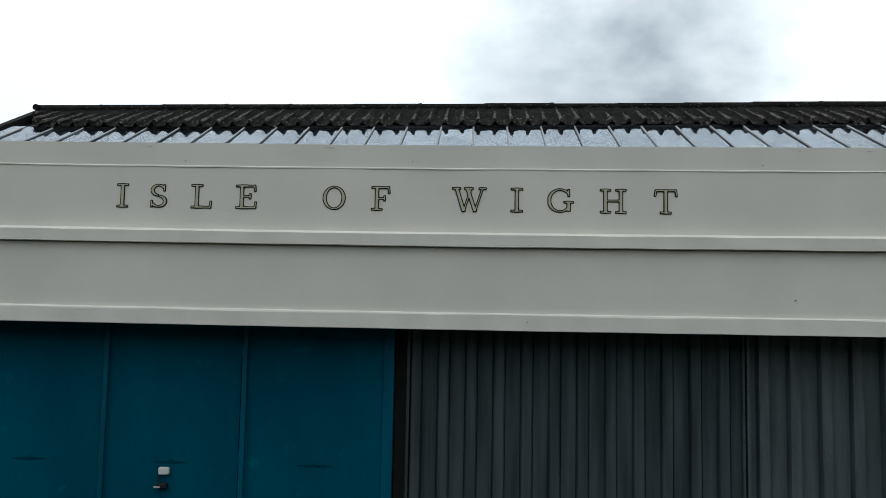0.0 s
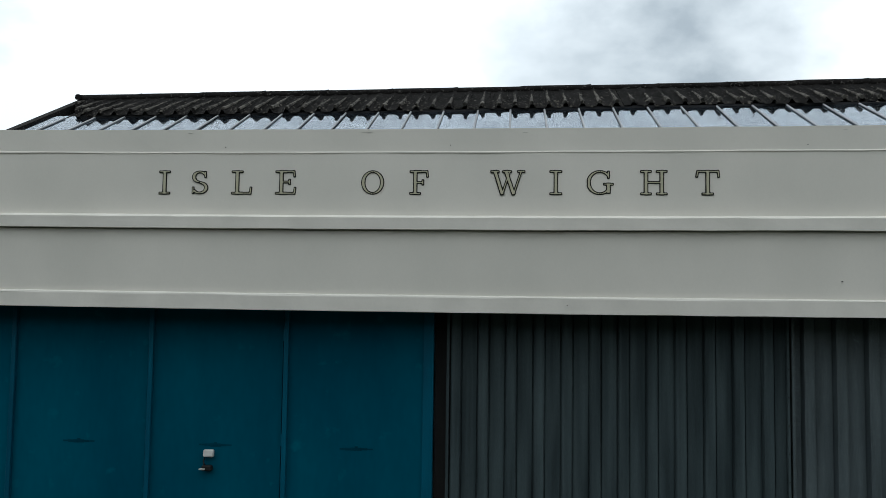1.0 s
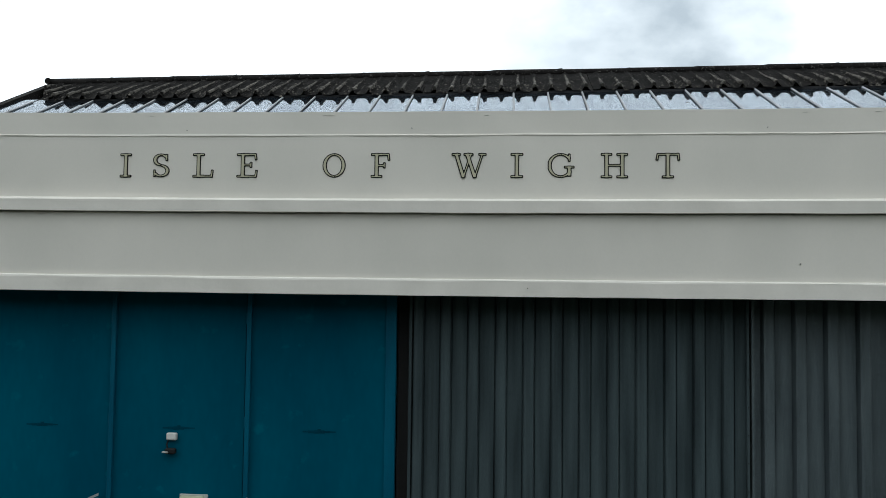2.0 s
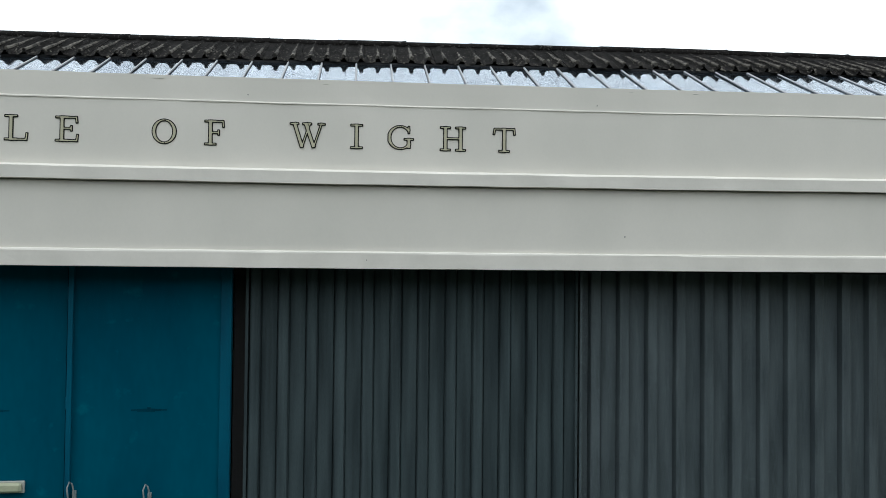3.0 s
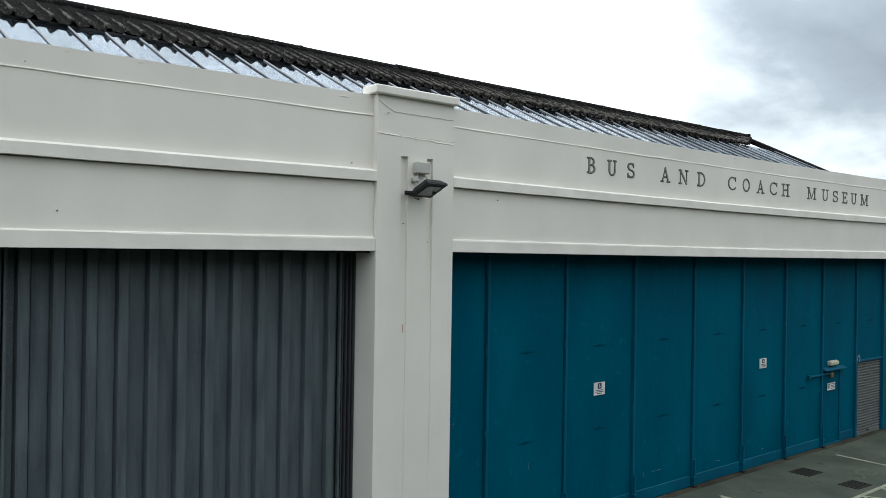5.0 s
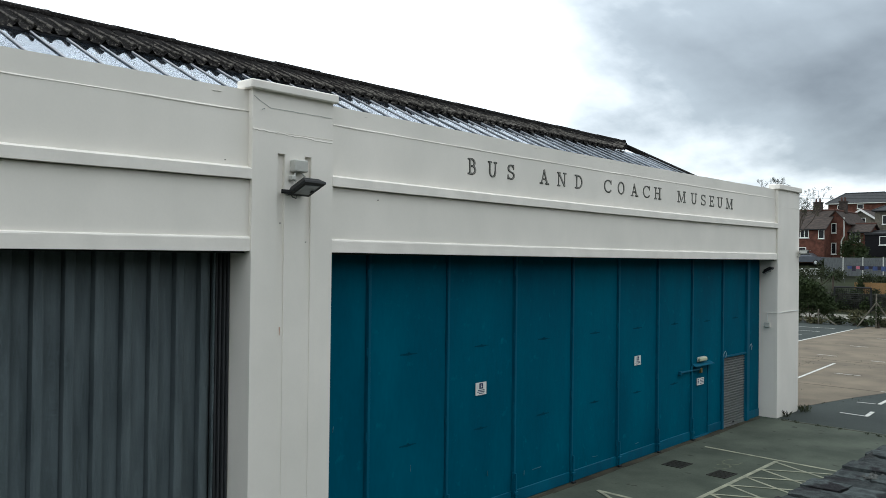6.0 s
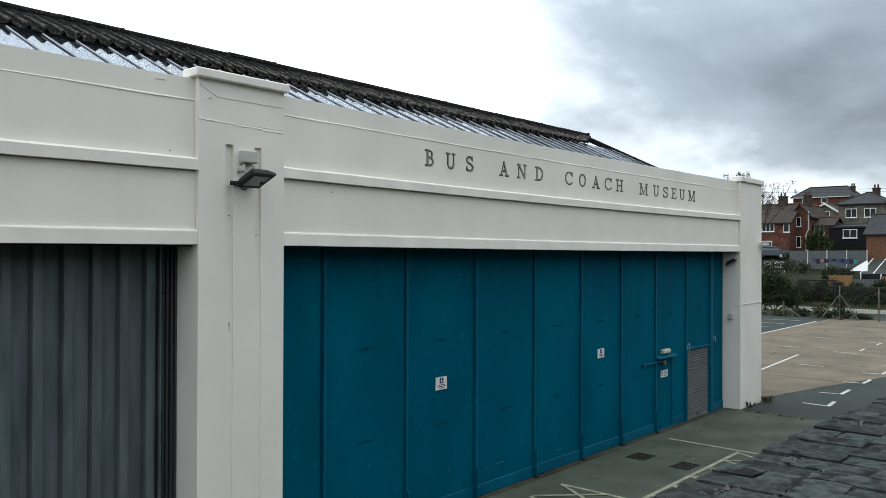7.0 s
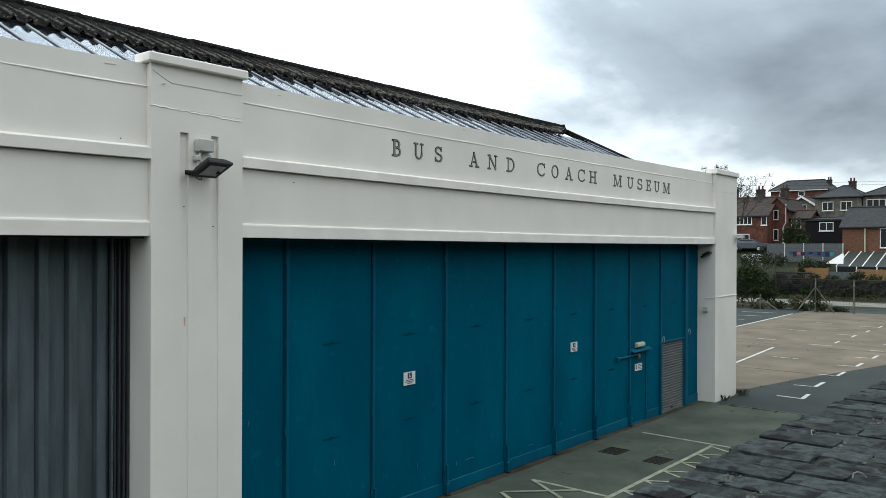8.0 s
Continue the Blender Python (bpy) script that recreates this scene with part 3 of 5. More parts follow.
for k in range(1, int((RX1 - RX0 - 0.3) / CORR)):
    xx = RX0 + CORR * k
    lo = low_edge(xx) + 0.03
    reach = (RIDGE_Y - 0.08 - lo) * rng.uniform(0.55, 0.95)
    bm = bmesh.new()
    tube(bm, [(xx + rng.uniform(-0.010, 0.010), lo + reach * j / 6, roof_z(lo + reach * j / 6) + 0.066 - 0.058 * (reach * j / 6) / (RIDGE_Y - lo) + ridge_sag(xx) + rng.uniform(-0.010, 0.008)) for j in range(7)], rng.uniform(0.028, 0.036), 6, 0.012)
    part("roll", bm, LICHEN, roof)
# cushions of lichen and moss on the lower part of the sheets
verts, faces = [], []
for k in range(2600):
    xx = rng.uniform(RX0 + 0.3, RX1 - 0.4)
    lo = low_edge(xx)
    y = lo + (RIDGE_Y - lo) * min(0.95, abs(rng.gauss(0.05, 0.28)))
    ph = 2 * math.pi * (xx - RX0) / CORR
    z = roof_z(y) + (0.080 * max(0.0, math.cos(ph)) ** 3 - 0.012) * (1 - 0.75 * (y - lo) / (RIDGE_Y - lo)) + ridge_sag(xx) + 0.008
    r, h, turn = rng.uniform(0.010, 0.034), rng.uniform(0.008, 0.020), rng.uniform(0, 6.28)
    base = len(verts)
    for j in range(5):
        q = r * rng.uniform(0.6, 1.3)
        dx, dy = q * math.cos(turn + j * 1.257), 1.3 * q * math.sin(turn + j * 1.257)
        verts.append((xx + dx, y + dy, z - 0.012 + TAN_P * dy))
    verts.append((xx, y, z + h))
    faces += [(base + j, base + (j + 1) % 5, base + 5) for j in range(5)]
me = bpy.data.meshes.new("lichen_cushion")
me.from_pydata(verts, [], faces)
me.materials.append(LICHEN)
ob = new("lichen_cushion", me)
ob.parent = roof
tagged(ob, "pale grey lichen and moss on the cement sheets", kind="stuff")
# near-black strip that paints the shade in the gap under the corrugated sheets' lower ends
bm = bmesh.new()
for k in range(24):
    a, b = (RX0 + 0.7 + (RX1 - RX0 - 2.8) * j / 24 for j in (k, k + 1))
    sg = (ridge_sag(a) + ridge_sag(b)) / 2
    box(bm, a, b, LOW_Y + 0.04, LOW_Y + 0.10, roof_z(LOW_Y + 0.04, 0.10) + sg, roof_z(LOW_Y + 0.04, 0.015) + sg)
part("eaves_gap_shade", bm, DARKTRIM, roof)
x = RX0
while x < RX1 - 0.05:
    x1 = min(x + 1.15, RX1)
    lift, s0, s1 = random.uniform(-0.010, 0.010), ridge_sag(x), ridge_sag(x1)
    bm = bmesh.new()
    tube(bm, [(x, RIDGE_Y, RIDGE_Z + lift + s0), (x + (x1 - x) * 0.94, RIDGE_Y, RIDGE_Z + lift + s1 - 0.004), (x1 + 0.02, RIDGE_Y, RIDGE_Z + lift + s1 + 0.008)], 0.082, 8)
    part("ridge_cap", bm, CEMENT, roof, smooth=True)
    x = x1
for x, s in ((RX0, -1), (RX1, 1)):
    bm = bmesh.new()
    tube(bm, [(x, RIDGE_Y - 0.1, RIDGE_Z + ridge_sag(x) + 0.02), (x, RIDGE_Y + 0.1, RIDGE_Z + ridge_sag(x) + 0.02)], 0.06, 8)
    part("ridge_end", bm, CEMENT, roof)
    bm = poly(bmesh.new(), [(x - 0.2 * (s > 0) - 0.02, 0.5, roof_z(0.5, 0.02 - ridge_sag(x))), (x + 0.09 * (s < 0) + 0.02, 0.5, roof_z(0.5, 0.02 - ridge_sag(x))), (x + 0.09 * (s < 0) + 0.02, RIDGE_Y, roof_z(RIDGE_Y, -ridge_sag(x))), (x - 0.2 * (s > 0) - 0.02, RIDGE_Y, roof_z(RIDGE_Y, -ridge_sag(x)))], (0, 0, -0.16))
    part("verge_trim", bm, CEMENT, roof)


# ---- doors ----
DOOR_Y = 0.55


def dent(bm, x, y, z, w=0.42):
    """A shallow pressed slot with a drooping lip."""
    for k in range(6):
        u = -w / 2 + w * k / 6
        h = 0.016 + 0.026 * (1 - abs(k - 2.5) / 3)
        box(bm, x + u, x + u + w / 6, y - 0.003, y + 0.01, z - h / 2 - 0.004 * math.sin(k), z + h / 2)
    box(bm, x - 0.02, x + 0.02, y - 0.008, y + 0.01, z - 0.005, z + 0.035)


def folding_panel(parent, x0, x1, dents, opening=None, tilt=0.0):
    """One leaf: a sheet with raised edge angles and a bottom rail; opening = (x0, x1, z1) leaves room for a low door."""
    bm = bmesh.new()
    y = DOOR_Y + tilt
    if opening:
        a, b, h = opening
        if a - x0 > 0.02:
            box(bm, x0 + 0.07, a, y, y + 0.05, 0.03, h)
        if x1 - b > 0.02:
            box(bm, b, x1 - 0.012, y, y + 0.05, 0.03, h)
        box(bm, x0 + 0.07, x1 - 0.012, y, y + 0.05, h, 5.15)
    else:
        box(bm, x0 + 0.07, x1 - 0.012, y, y + 0.05, 0.03, 5.15)
    panel = part("panel", bm, TEAL, parent)
    part("edge_angle", boxed(x0 + 0.012, x0 + 0.072, y - 0.055, y + 0.05, 0.02, 5.15, 0.006), TEAL_EDGE, panel)
    bm = bmesh.new()
    spans = [(x0 + 0.075, x1 - 0.012)]
    if opening:
        spans = [(u, v) for u, v in ((x0 + 0.075, opening[0] - 0.03), (opening[1] + 0.03, x1 - 0.012)) if v - u > 0.05]
    for u, v in spans:
        box(bm, u, v, y - 0.022, y + 0.01, 0.025, 0.26, 0.008)
    if spans:
        part("bottom_rail", bm, TEAL_EDGE, panel)
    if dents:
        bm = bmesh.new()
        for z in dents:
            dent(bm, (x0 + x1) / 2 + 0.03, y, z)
        # the slots stand slightly proud; their hollow look is shade in the colour
        part("pressed_slot", bm, TEAL_SLOT_SHADE, panel)
    bm = bmesh.new()
    for z in (0.5, 1.9, 3.3, 4.6):
        tube(bm, [(x0 + 0.01, y - 0.03, z), (x0 + 0.01, y - 0.03, z + 0.14)], 0.014, 6)
    part("hinge", bm, TEAL_EDGE, panel)
    return panel


door_2 = thing("door_2", 0, 0, 0, "closed tall teal folding doors of ten metal leaves", "door", kind="structure")
JOINTS = [8.6, 9.80, 11.79, 13.84, 15.95, 17.95, 19.94, 21.92, 23.95, 25.90, 26.86]
for i, (a, b) in enumerate(zip(JOINTS, JOINTS[1:])):
    opening = (22.05, 23.05, 2.0) if i == 7 else (24.02, 25.72, 2.1) if i == 8 else None
    folding_panel(door_2, a, b, (3.24,) if i in (7, 8) else () if i in (0, 9) else (3.26, 1.67), opening, random.uniform(-0.008, 0.008))
bm = boxed(22.06, 23.04, DOOR_Y + 0.012, DOOR_Y + 0.05, 0.06, 1.985, 0.004)
wicket = part("wicket_door", bm, TEAL, door_2)
part("sill", boxed(22.0, 23.1, DOOR_Y - 0.03, DOOR_Y + 0.05, 0.013, 0.055, 0.005), TEAL_EDGE, wicket)
bm = bmesh.new()
for u, v in ((22.03, 22.055), (23.045, 23.07)):
    box(bm, u, v, DOOR_Y - 0.015, DOOR_Y + 0.03, 0.06, 2.0)
box(bm, 22.03, 23.07, DOOR_Y - 0.015, DOOR_Y + 0.03, 2.0, 2.02)
part("door_frame", bm, TEAL_EDGE, wicket)
bm = poly(bmesh.new(), [(21.98, DOOR_Y, 2.10), (23.2, DOOR_Y, 2.10), (23.2, DOOR_Y - 0.14, 2.04), (21.98, DOOR_Y - 0.14, 2.04)], (0, 0, -0.02))
part("rain_hood", bm, TEAL_EDGE, wicket)
bm = bmesh.new()
tube(bm, [(21.2, DOOR_Y - 0.05, 1.93), (22.45, DOOR_Y - 0.05, 1.93)], 0.025, 8)
box(bm, 21.17, 21.27, DOOR_Y - 0.09, DOOR_Y, 1.87, 1.98, 0.01)
part("locking_bar", bm, TEAL_EDGE, wicket)
part("padlock", boxed(22.42, 22.52, DOOR_Y - 0.09, DOOR_Y - 0.03, 1.82, 1.95, 0.012), BRASS, wicket, "brass padlock")

for u, v in ((25.73, 25.93), (23.92, 24.02)):
    part("jamb", boxed(u, v, DOOR_Y - 0.075, DOOR_Y + 0.06, 0.02, 5.15 if u > 25 else 2.14, 0.008), TEAL_EDGE, door_2)
part("lintel", boxed(24.02, 25.73, DOOR_Y - 0.05, DOOR_Y + 0.05, 2.09, 2.15, 0.008), TEAL_EDGE, door_2)

# drop bolts and their keeps at the foot of the leaves, and a few old scratches
for x in JOINTS[2:8]:
    bolt = part("drop_bolt", boxed(x + 0.02, x + 0.064, DOOR_Y - 0.10, DOOR_Y - 0.056, 0.02, 0.62, 0.008), TEAL_EDGE, door_2)
    part("keep", boxed(x - 0.01, x + 0.095, DOOR_Y - 0.115, DOOR_Y - 0.056, 0.20, 0.26, 0.008), TEAL_EDGE, bolt)
    part("foot", boxed(x - 0.02, x + 0.10, DOOR_Y - 0.13, DOOR_Y - 0.056, 0.013, 0.06, 0.01), BLACK, bolt)
marks = random.Random(14)
for x, z, w, h in ((13.06, 0.72, 0.012, 0.10), (14.25, 0.50, 0.012, 0.09), (14.55, 0.56, 0.30, 0.008), (9.1, 2.15, 0.010, 0.08), (16.9, 0.42, 0.22, 0.007), (10.9, 1.2, 0.009, 0.12), (18.9, 0.40, 0.14, 0.008)):
    lean = marks.uniform(-0.02, 0.02)
    bm = poly(bmesh.new(), [(x, DOOR_Y - 0.014, z), (x + w, DOOR_Y - 0.014, z + lean), (x + w + lean, DOOR_Y - 0.014, z + h + lean), (x + lean * 0.7, DOOR_Y - 0.014, z + h)], (0, 0.012, 0))
    part("scratch", bm, SCUFF, door_2)

# low roller shutter in the ninth leaf
shutter = thing("roller_shutter", 24.87, DOOR_Y, 0, "closed low grey ribbed roller shutter in teal door", "roller shutter")
N_SLAT = 26
for i in range(N_SLAT):
    z0 = 0.07 + 2.0 * i / N_SLAT
    bm = extrude_x([(0.055, z0), (0.02, z0 + 0.006), (0.0, z0 + 0.03), (0.004, z0 + 0.055), (0.055, z0 + 0.07)], -0.83, 0.83, 1.0)
    part("slat", bm, ROLLER, shutter)
part("bottom_bar", boxed(-0.83, 0.83, 0.0, 0.05, 0.015, 0.07, 0.006), ROLLER, shutter)
for u in (-0.86, 0.83):
    part("guide", boxed(u, u + 0.03, -0.01, 0.05, 0.015, 2.09, 0.004), TEAL_EDGE, shutter)
part("pull_catch", boxed(-0.06, 0.02, -0.03, 0.0, 0.09, 0.14, 0.008), BLACK, shutter)

door_1 = thing("door_1", 0, 0, 0, "closed tall teal folding doors beside corrugated metal doors", "door", kind="structure")
LEFT = [-11.15, -9.2, -7.3, -5.46, -3.70, -1.86]
for a, b in zip(LEFT, LEFT[1:]):
    folding_panel(door_1, a, b, (3.28, 1.67), None, random.uniform(-0.008, 0.008))
part("end_post", boxed(-1.93, -1.80, DOOR_Y - 0.03, DOOR_Y + 0.08, 0.02, 5.15, 0.006), TEAL_EDGE, door_1)


def corrugated_leaf(name, x0, x1, y, label, seed, mat, deep, period, rib, first):
    """A tall leaf of box-profile steel sheets with a plain edge strip."""
    t = thing(name, x0, y, 0, label, "corrugated door", "corrugated doors")
    x = first
    if first > 0.04:
        part("sheet", boxed(0.03, first, 0.04 * deep, 0.04 * deep + 0.004, 0.05, 5.15), mat, t)
    while x < x1 - x0 - 0.05:
        bm = bmesh.new()
        end = min(x + 3 * period, x1 - x0 - 0.03)
        pts, u = [], x
        while u < end - 0.01:
            for along, dy in ((0.0, 0.045), (0.006, 0.056), (0.013, 0.045), (0.022, 0.009), (0.042, 0.002), (0.071, 0.0), (0.100, 0.002), (0.120, 0.009), (0.129, 0.045), (0.136, 0.056), (0.142, 0.045), (0.19, 0.042), (0.237, 0.040), (0.285, 0.042)):
                du = along * rib / 0.142 if along <= 0.142 else rib + (along - 0.142) * (period - rib) / 0.190
                if u + du < end:
                    pts.append((u + du, dy * deep))
            u += period
        pts.append((end, 0.04 * deep))
        cols = [[bm.verts.new((px, py + 0.004 * noise.noise((px * 2, z, seed)), z)) for z in (0.05, 1.3, 2.6, 3.9, 5.15)] for px, py in pts]
        for a, b in zip(cols, cols[1:]):
            for k in range(4):
                bm.faces.new((a[k], b[k], b[k + 1], a[k + 1]))
        part("sheet", bm, mat, t)
        x = end
    part("edge_strip", boxed(0.0, 0.035, -0.012, 0.05, 0.03, 5.15, 0.004), mat, t)
    part("edge_strip", boxed(x1 - x0 - 0.03, x1 - x0, -0.012, 0.05, 0.03, 5.15, 0.004), mat, t)
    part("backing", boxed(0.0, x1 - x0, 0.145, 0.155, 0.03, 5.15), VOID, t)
    bm = bmesh.new()
    for k in range(14):
        box(bm, x1 - x0 - 0.022, x1 - x0 - 0.010, -0.02, -0.012, 0.4 + 0.33 * k, 0.412 + 0.33 * k)
    part("rivet", bm, BLACK, t)
    return t


corrugated_leaf("corrugated_door", -1.64, 2.46, DOOR_Y, "dark grey weathered corrugated steel door leaf, shut", 4, GALV, 1.35, 0.341, 0.165, 0.03)
corrugated_leaf("corrugated_door", 2.485, 6.93, DOOR_Y, "grey spangled galvanised corrugated steel door leaf with sheen painted as pale speckles", 9, GALV_PALE, 2.0, 0.371, 0.180, 0.125)
track = thing("door_track", 0, 0, 0, "dark steel door guides beside the pillar", "door track", kind="structure")
for u, y in ((6.945, 0.545), (6.995, 0.52), (7.045, 0.49), (7.085, 0.46)):
    part("guide", boxed(u, u + 0.026, y, y + 0.10, 0.02, 5.15, 0.004), TRACK, track)
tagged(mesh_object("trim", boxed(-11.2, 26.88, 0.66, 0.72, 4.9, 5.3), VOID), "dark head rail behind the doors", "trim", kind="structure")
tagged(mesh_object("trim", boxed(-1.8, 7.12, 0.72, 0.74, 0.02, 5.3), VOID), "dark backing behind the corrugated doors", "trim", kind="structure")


# ---- lettering ----
TH, TN = 0.128, 0.056


def stem(x, w=TH, y0=0.0, y1=1.0, top=True, bottom=True, s=0.17):
    out = [("l", x, y0, x, y1, w)]
    if top:
        out.append(("l", x - s, y1 - TN / 2, x + s, y1 - TN / 2, TN))
    if bottom:
        out.append(("l", x - s, y0 + TN / 2, x + s, y0 + TN / 2, TN))
    return out


def arm(x0, x1, y, tick=0.0):
    out = [("l", x0, y, x1, y, TN)]
    if tick:
        out.append(("l", x1, y - 0.03 if tick > 0 else y + 0.03, x1 + 0.02, y + tick, TN))
    return out


def bowl(cx, cy, rx, ry, a0, a1):
    return [("a", cx, cy, rx, ry, a0, a1)]


TOP, BOT = 1 - TN / 2, TN / 2
GLYPHS = {
    "I": stem(0.18),
    "L": stem(0.18) + arm(0.18, 0.60, BOT, 0.26),
    "E": stem(0.18) + arm(0.18, 0.58, BOT, 0.25) + arm(0.18, 0.56, TOP, -0.22) + arm(0.18, 0.42, 0.52) + [("l", 0.43, 0.42, 0.43, 0.63, TN)],
    "F": stem(0.18) + arm(0.18, 0.56, TOP, -0.24) + arm(0.18, 0.42, 0.50) + [("l", 0.43, 0.40, 0.43, 0.61, TN)],
    "H": stem(0.18) + stem(0.70) + arm(0.18, 0.70, 0.51),
    "T": stem(0.36, top=False) + arm(0.04, 0.68, TOP, -0.24) + [("l", 0.05, TOP, 0.02, 0.74, TN)],
    "O": bowl(0.42, 0.5, 0.36, 0.47, 0, 360),
    "C": bowl(0.42, 0.5, 0.36, 0.47, 42, 318) + [("l", 0.70, 0.98, 0.70, 0.68, TN)],
    "G": bowl(0.42, 0.5, 0.36, 0.47, 42, 325) + [("l", 0.70, 0.98, 0.70, 0.68, TN)] + stem(0.70, y0=0.06, y1=0.46, bottom=False, s=0.15),
    "D": stem(0.18) + arm(0.18, 0.34, TOP) + arm(0.18, 0.34, BOT) + bowl(0.33, 0.5, 0.40, 0.463, -90, 90),
    "B": stem(0.18) + arm(0.18, 0.34, TOP) + arm(0.18, 0.34, BOT) + arm(0.18, 0.34, 0.53) + bowl(0.33, 0.745, 0.20, 0.216, -90, 90) + bowl(0.34, 0.283, 0.25, 0.246, -90, 90),
    "S": bowl(0.30, 0.745, 0.19, 0.22, 40, 262) + bowl(0.30, 0.265, 0.21, 0.228, -140, 82) + [("l", 0.48, 0.98, 0.48, 0.72, TN), ("l", 0.09, 0.02, 0.09, 0.29, TN)],
    "U": stem(0.18, y0=0.34, bottom=False) + stem(0.68, w=TN * 1.2, y0=0.34, bottom=False, s=0.14) + bowl(0.43, 0.34, 0.25, 0.31, 180, 360),
    "A": [("l", 0.14, 0.0, 0.42, 1.0, TN), ("l", 0.40, 1.0, 0.72, 0.0, TH)] + arm(0.24, 0.60, 0.34) + arm(0.0, 0.28, BOT) + arm(0.56, 0.88, BOT),
    "N": stem(0.16, w=TN, s=0.14) + stem(0.74, w=TN, top=True, bottom=False, s=0.14) + [("l", 0.16, 0.98, 0.74, 0.02, TH)],
    "M": stem(0.16, w=TN, s=0.15) + stem(0.94, s=0.16) + [("l", 0.18, 0.98, 0.54, 0.06, TH), ("l", 0.54, 0.06, 0.92, 0.98, TN)],
    "W": [("l", 0.14, 1.0, 0.40, 0.0, TH), ("l", 0.40, 0.0, 0.66, 1.0, TN), ("l", 0.52, 1.0, 0.80, 0.0, TH), ("l", 0.80, 0.0, 1.06, 1.0, TN)] + arm(0.0, 0.28, TOP) + arm(0.42, 0.72, TOP) + arm(0.94, 1.18, TOP),
}


def glyph_mesh(ch, w, h, grow, y0, y1):
    """A serif letter in a w by h field, its strokes fattened by grow, standing from y1 out to y0."""
    strokes = GLYPHS[ch]
    xs = []
    for s in strokes:
        xs += [s[1] - s[3] - TH / 2, s[1] + s[3] + TH / 2] if s[0] == "a" and s[5] == 0 else [s[1] - s[3]] if s[0] == "a" else [min(s[1], s[3]), max(s[1], s[3])]
        if s[0] == "a" and s[5] <= 0:
            xs.append(s[1] + s[3] + TH / 2)
    lo, hi = min(xs), max(xs)
    sx = w / (hi - lo)
    margin, step = grow + 0.012, 0.0065
    gx = np.arange(-margin, w + margin + step, step)
    gz = np.arange(-margin, h + margin + step, step)
    px, pz = np.meshgrid(gx, gz, indexing="ij")
    field = None
    for s in strokes:
        if s[0] == "l":
            a, b = Vector(((s[1] - lo) * sx, s[2] * h)), Vector(((s[3] - lo) * sx, s[4] * h))
            d, mid, half = (b - a).normalized(), (a + b) / 2, (b - a).length / 2
            along = np.abs((px - mid.x) * d.x + (pz - mid.y) * d.y) - half
            across = np.abs((pz - mid.y) * d.x - (px - mid.x) * d.y) - s[5] * h / 2
            near = np.hypot(np.maximum(along, 0), np.maximum(across, 0)) + np.minimum(np.maximum(along, across), 0)
        else:
            _, cx, cy, rx, ry, a0, a1 = s
            near = None
            for t in np.radians(np.linspace(a0, a1, max(16, int(abs(a1 - a0) / 4)))):
                c, sn = math.cos(t), math.sin(t)
                disc = np.hypot(px - (cx - lo + rx * c) * sx, pz - (cy + ry * sn) * h) - (TN + (TH - TN) * c * c) / 2 * h
                near = disc if near is None else np.minimum(near, disc)
        if field is None:
            field = near
        else:
            # strokes flow into one another, which brackets the serifs
            k = 0.035 * h
            blend = np.clip(0.5 + 0.5 * (near - field) / k, 0, 1)
            field = near + (field - near) * blend - k * blend * (1 - blend)
    field = field - grow
    bm, shared = bmesh.new(), {}

    def point(key, x, z):
        if key not in shared:
            shared[key] = (bm.verts.new((x, y0, z)), bm.verts.new((x, y1, z)))
        return shared[key]

    inside = field < 0
    nx, nz = field.shape
    for i in range(nx - 1):
        for j in range(nz - 1):
            corners = ((i, j), (i + 1, j), (i + 1, j + 1), (i, j + 1))
            held = sum(bool(inside[c]) for c in corners)
            if held == 0:
                continue
            ring = []
            for m in range(4):
                a, b = corners[m], corners[(m + 1) % 4]
                if inside[a]:
                    ring.append((point(a, gx[a[0]], gz[a[1]]), False))
                if inside[a] != inside[b]:
                    first, last = min(a, b), max(a, b)
                    f = field[first] / (field[first] - field[last])
                    ring.append((point((first, last), gx[first[0]] + (gx[last[0]] - gx[first[0]]) * f, gz[first[1]] + (gz[last[1]] - gz[first[1]]) * f), True))
            bm.faces.new([v[0] for v, _ in ring])
            if held < 4:
                for (u, cut_u), (v, cut_v) in zip(ring, ring[1:] + ring[:1]):
                    if cut_u and cut_v:
                        bm.faces.new((u[0], u[1], v[1], v[0]))
    for v in [v for v in bm.verts if not v.link_faces]:
        bm.verts.remove(v)
    return bm


def sign_letter(ch, x0, x1, z0, z1, face, label, group, grow):
    t = thing("sign_letter", x0, 0.08, z0, label, "sign letter", group)
    w, h = x1 - x0, z1 - z0
    part("outline", glyph_mesh(ch, w, h, grow, -0.006, 0.004), OUTLINE, t)
    part("face", glyph_mesh(ch, w, h, -0.0035, -0.0125, -0.004), face, t)


def lettering(text, spans, z0, z1, dz, face, label, group, grow):
    for ch, (a, b) in zip(text, spans):
        sign_letter(ch, a, b, z0 + dz * (a - spans[0][0]), z1 + dz * (a - spans[0][0]), face, label, group, grow)


lettering("ISLEOFWIGHT", [(-5.19, -5.06), (-4.76, -4.57), (-4.27, -4.03), (-3.72, -3.48), (-2.66, -2.39), (-2.07, -1.86), (-1.10, -0.70), (-0.40, -0.265), (0.05, 0.335), (0.655, 0.955), (1.295, 1.545)],
          6.40, 6.68, 0.0, GOLD, "dull gold serif letter with black outline on cream wall", "first wall lettering", 0.009)
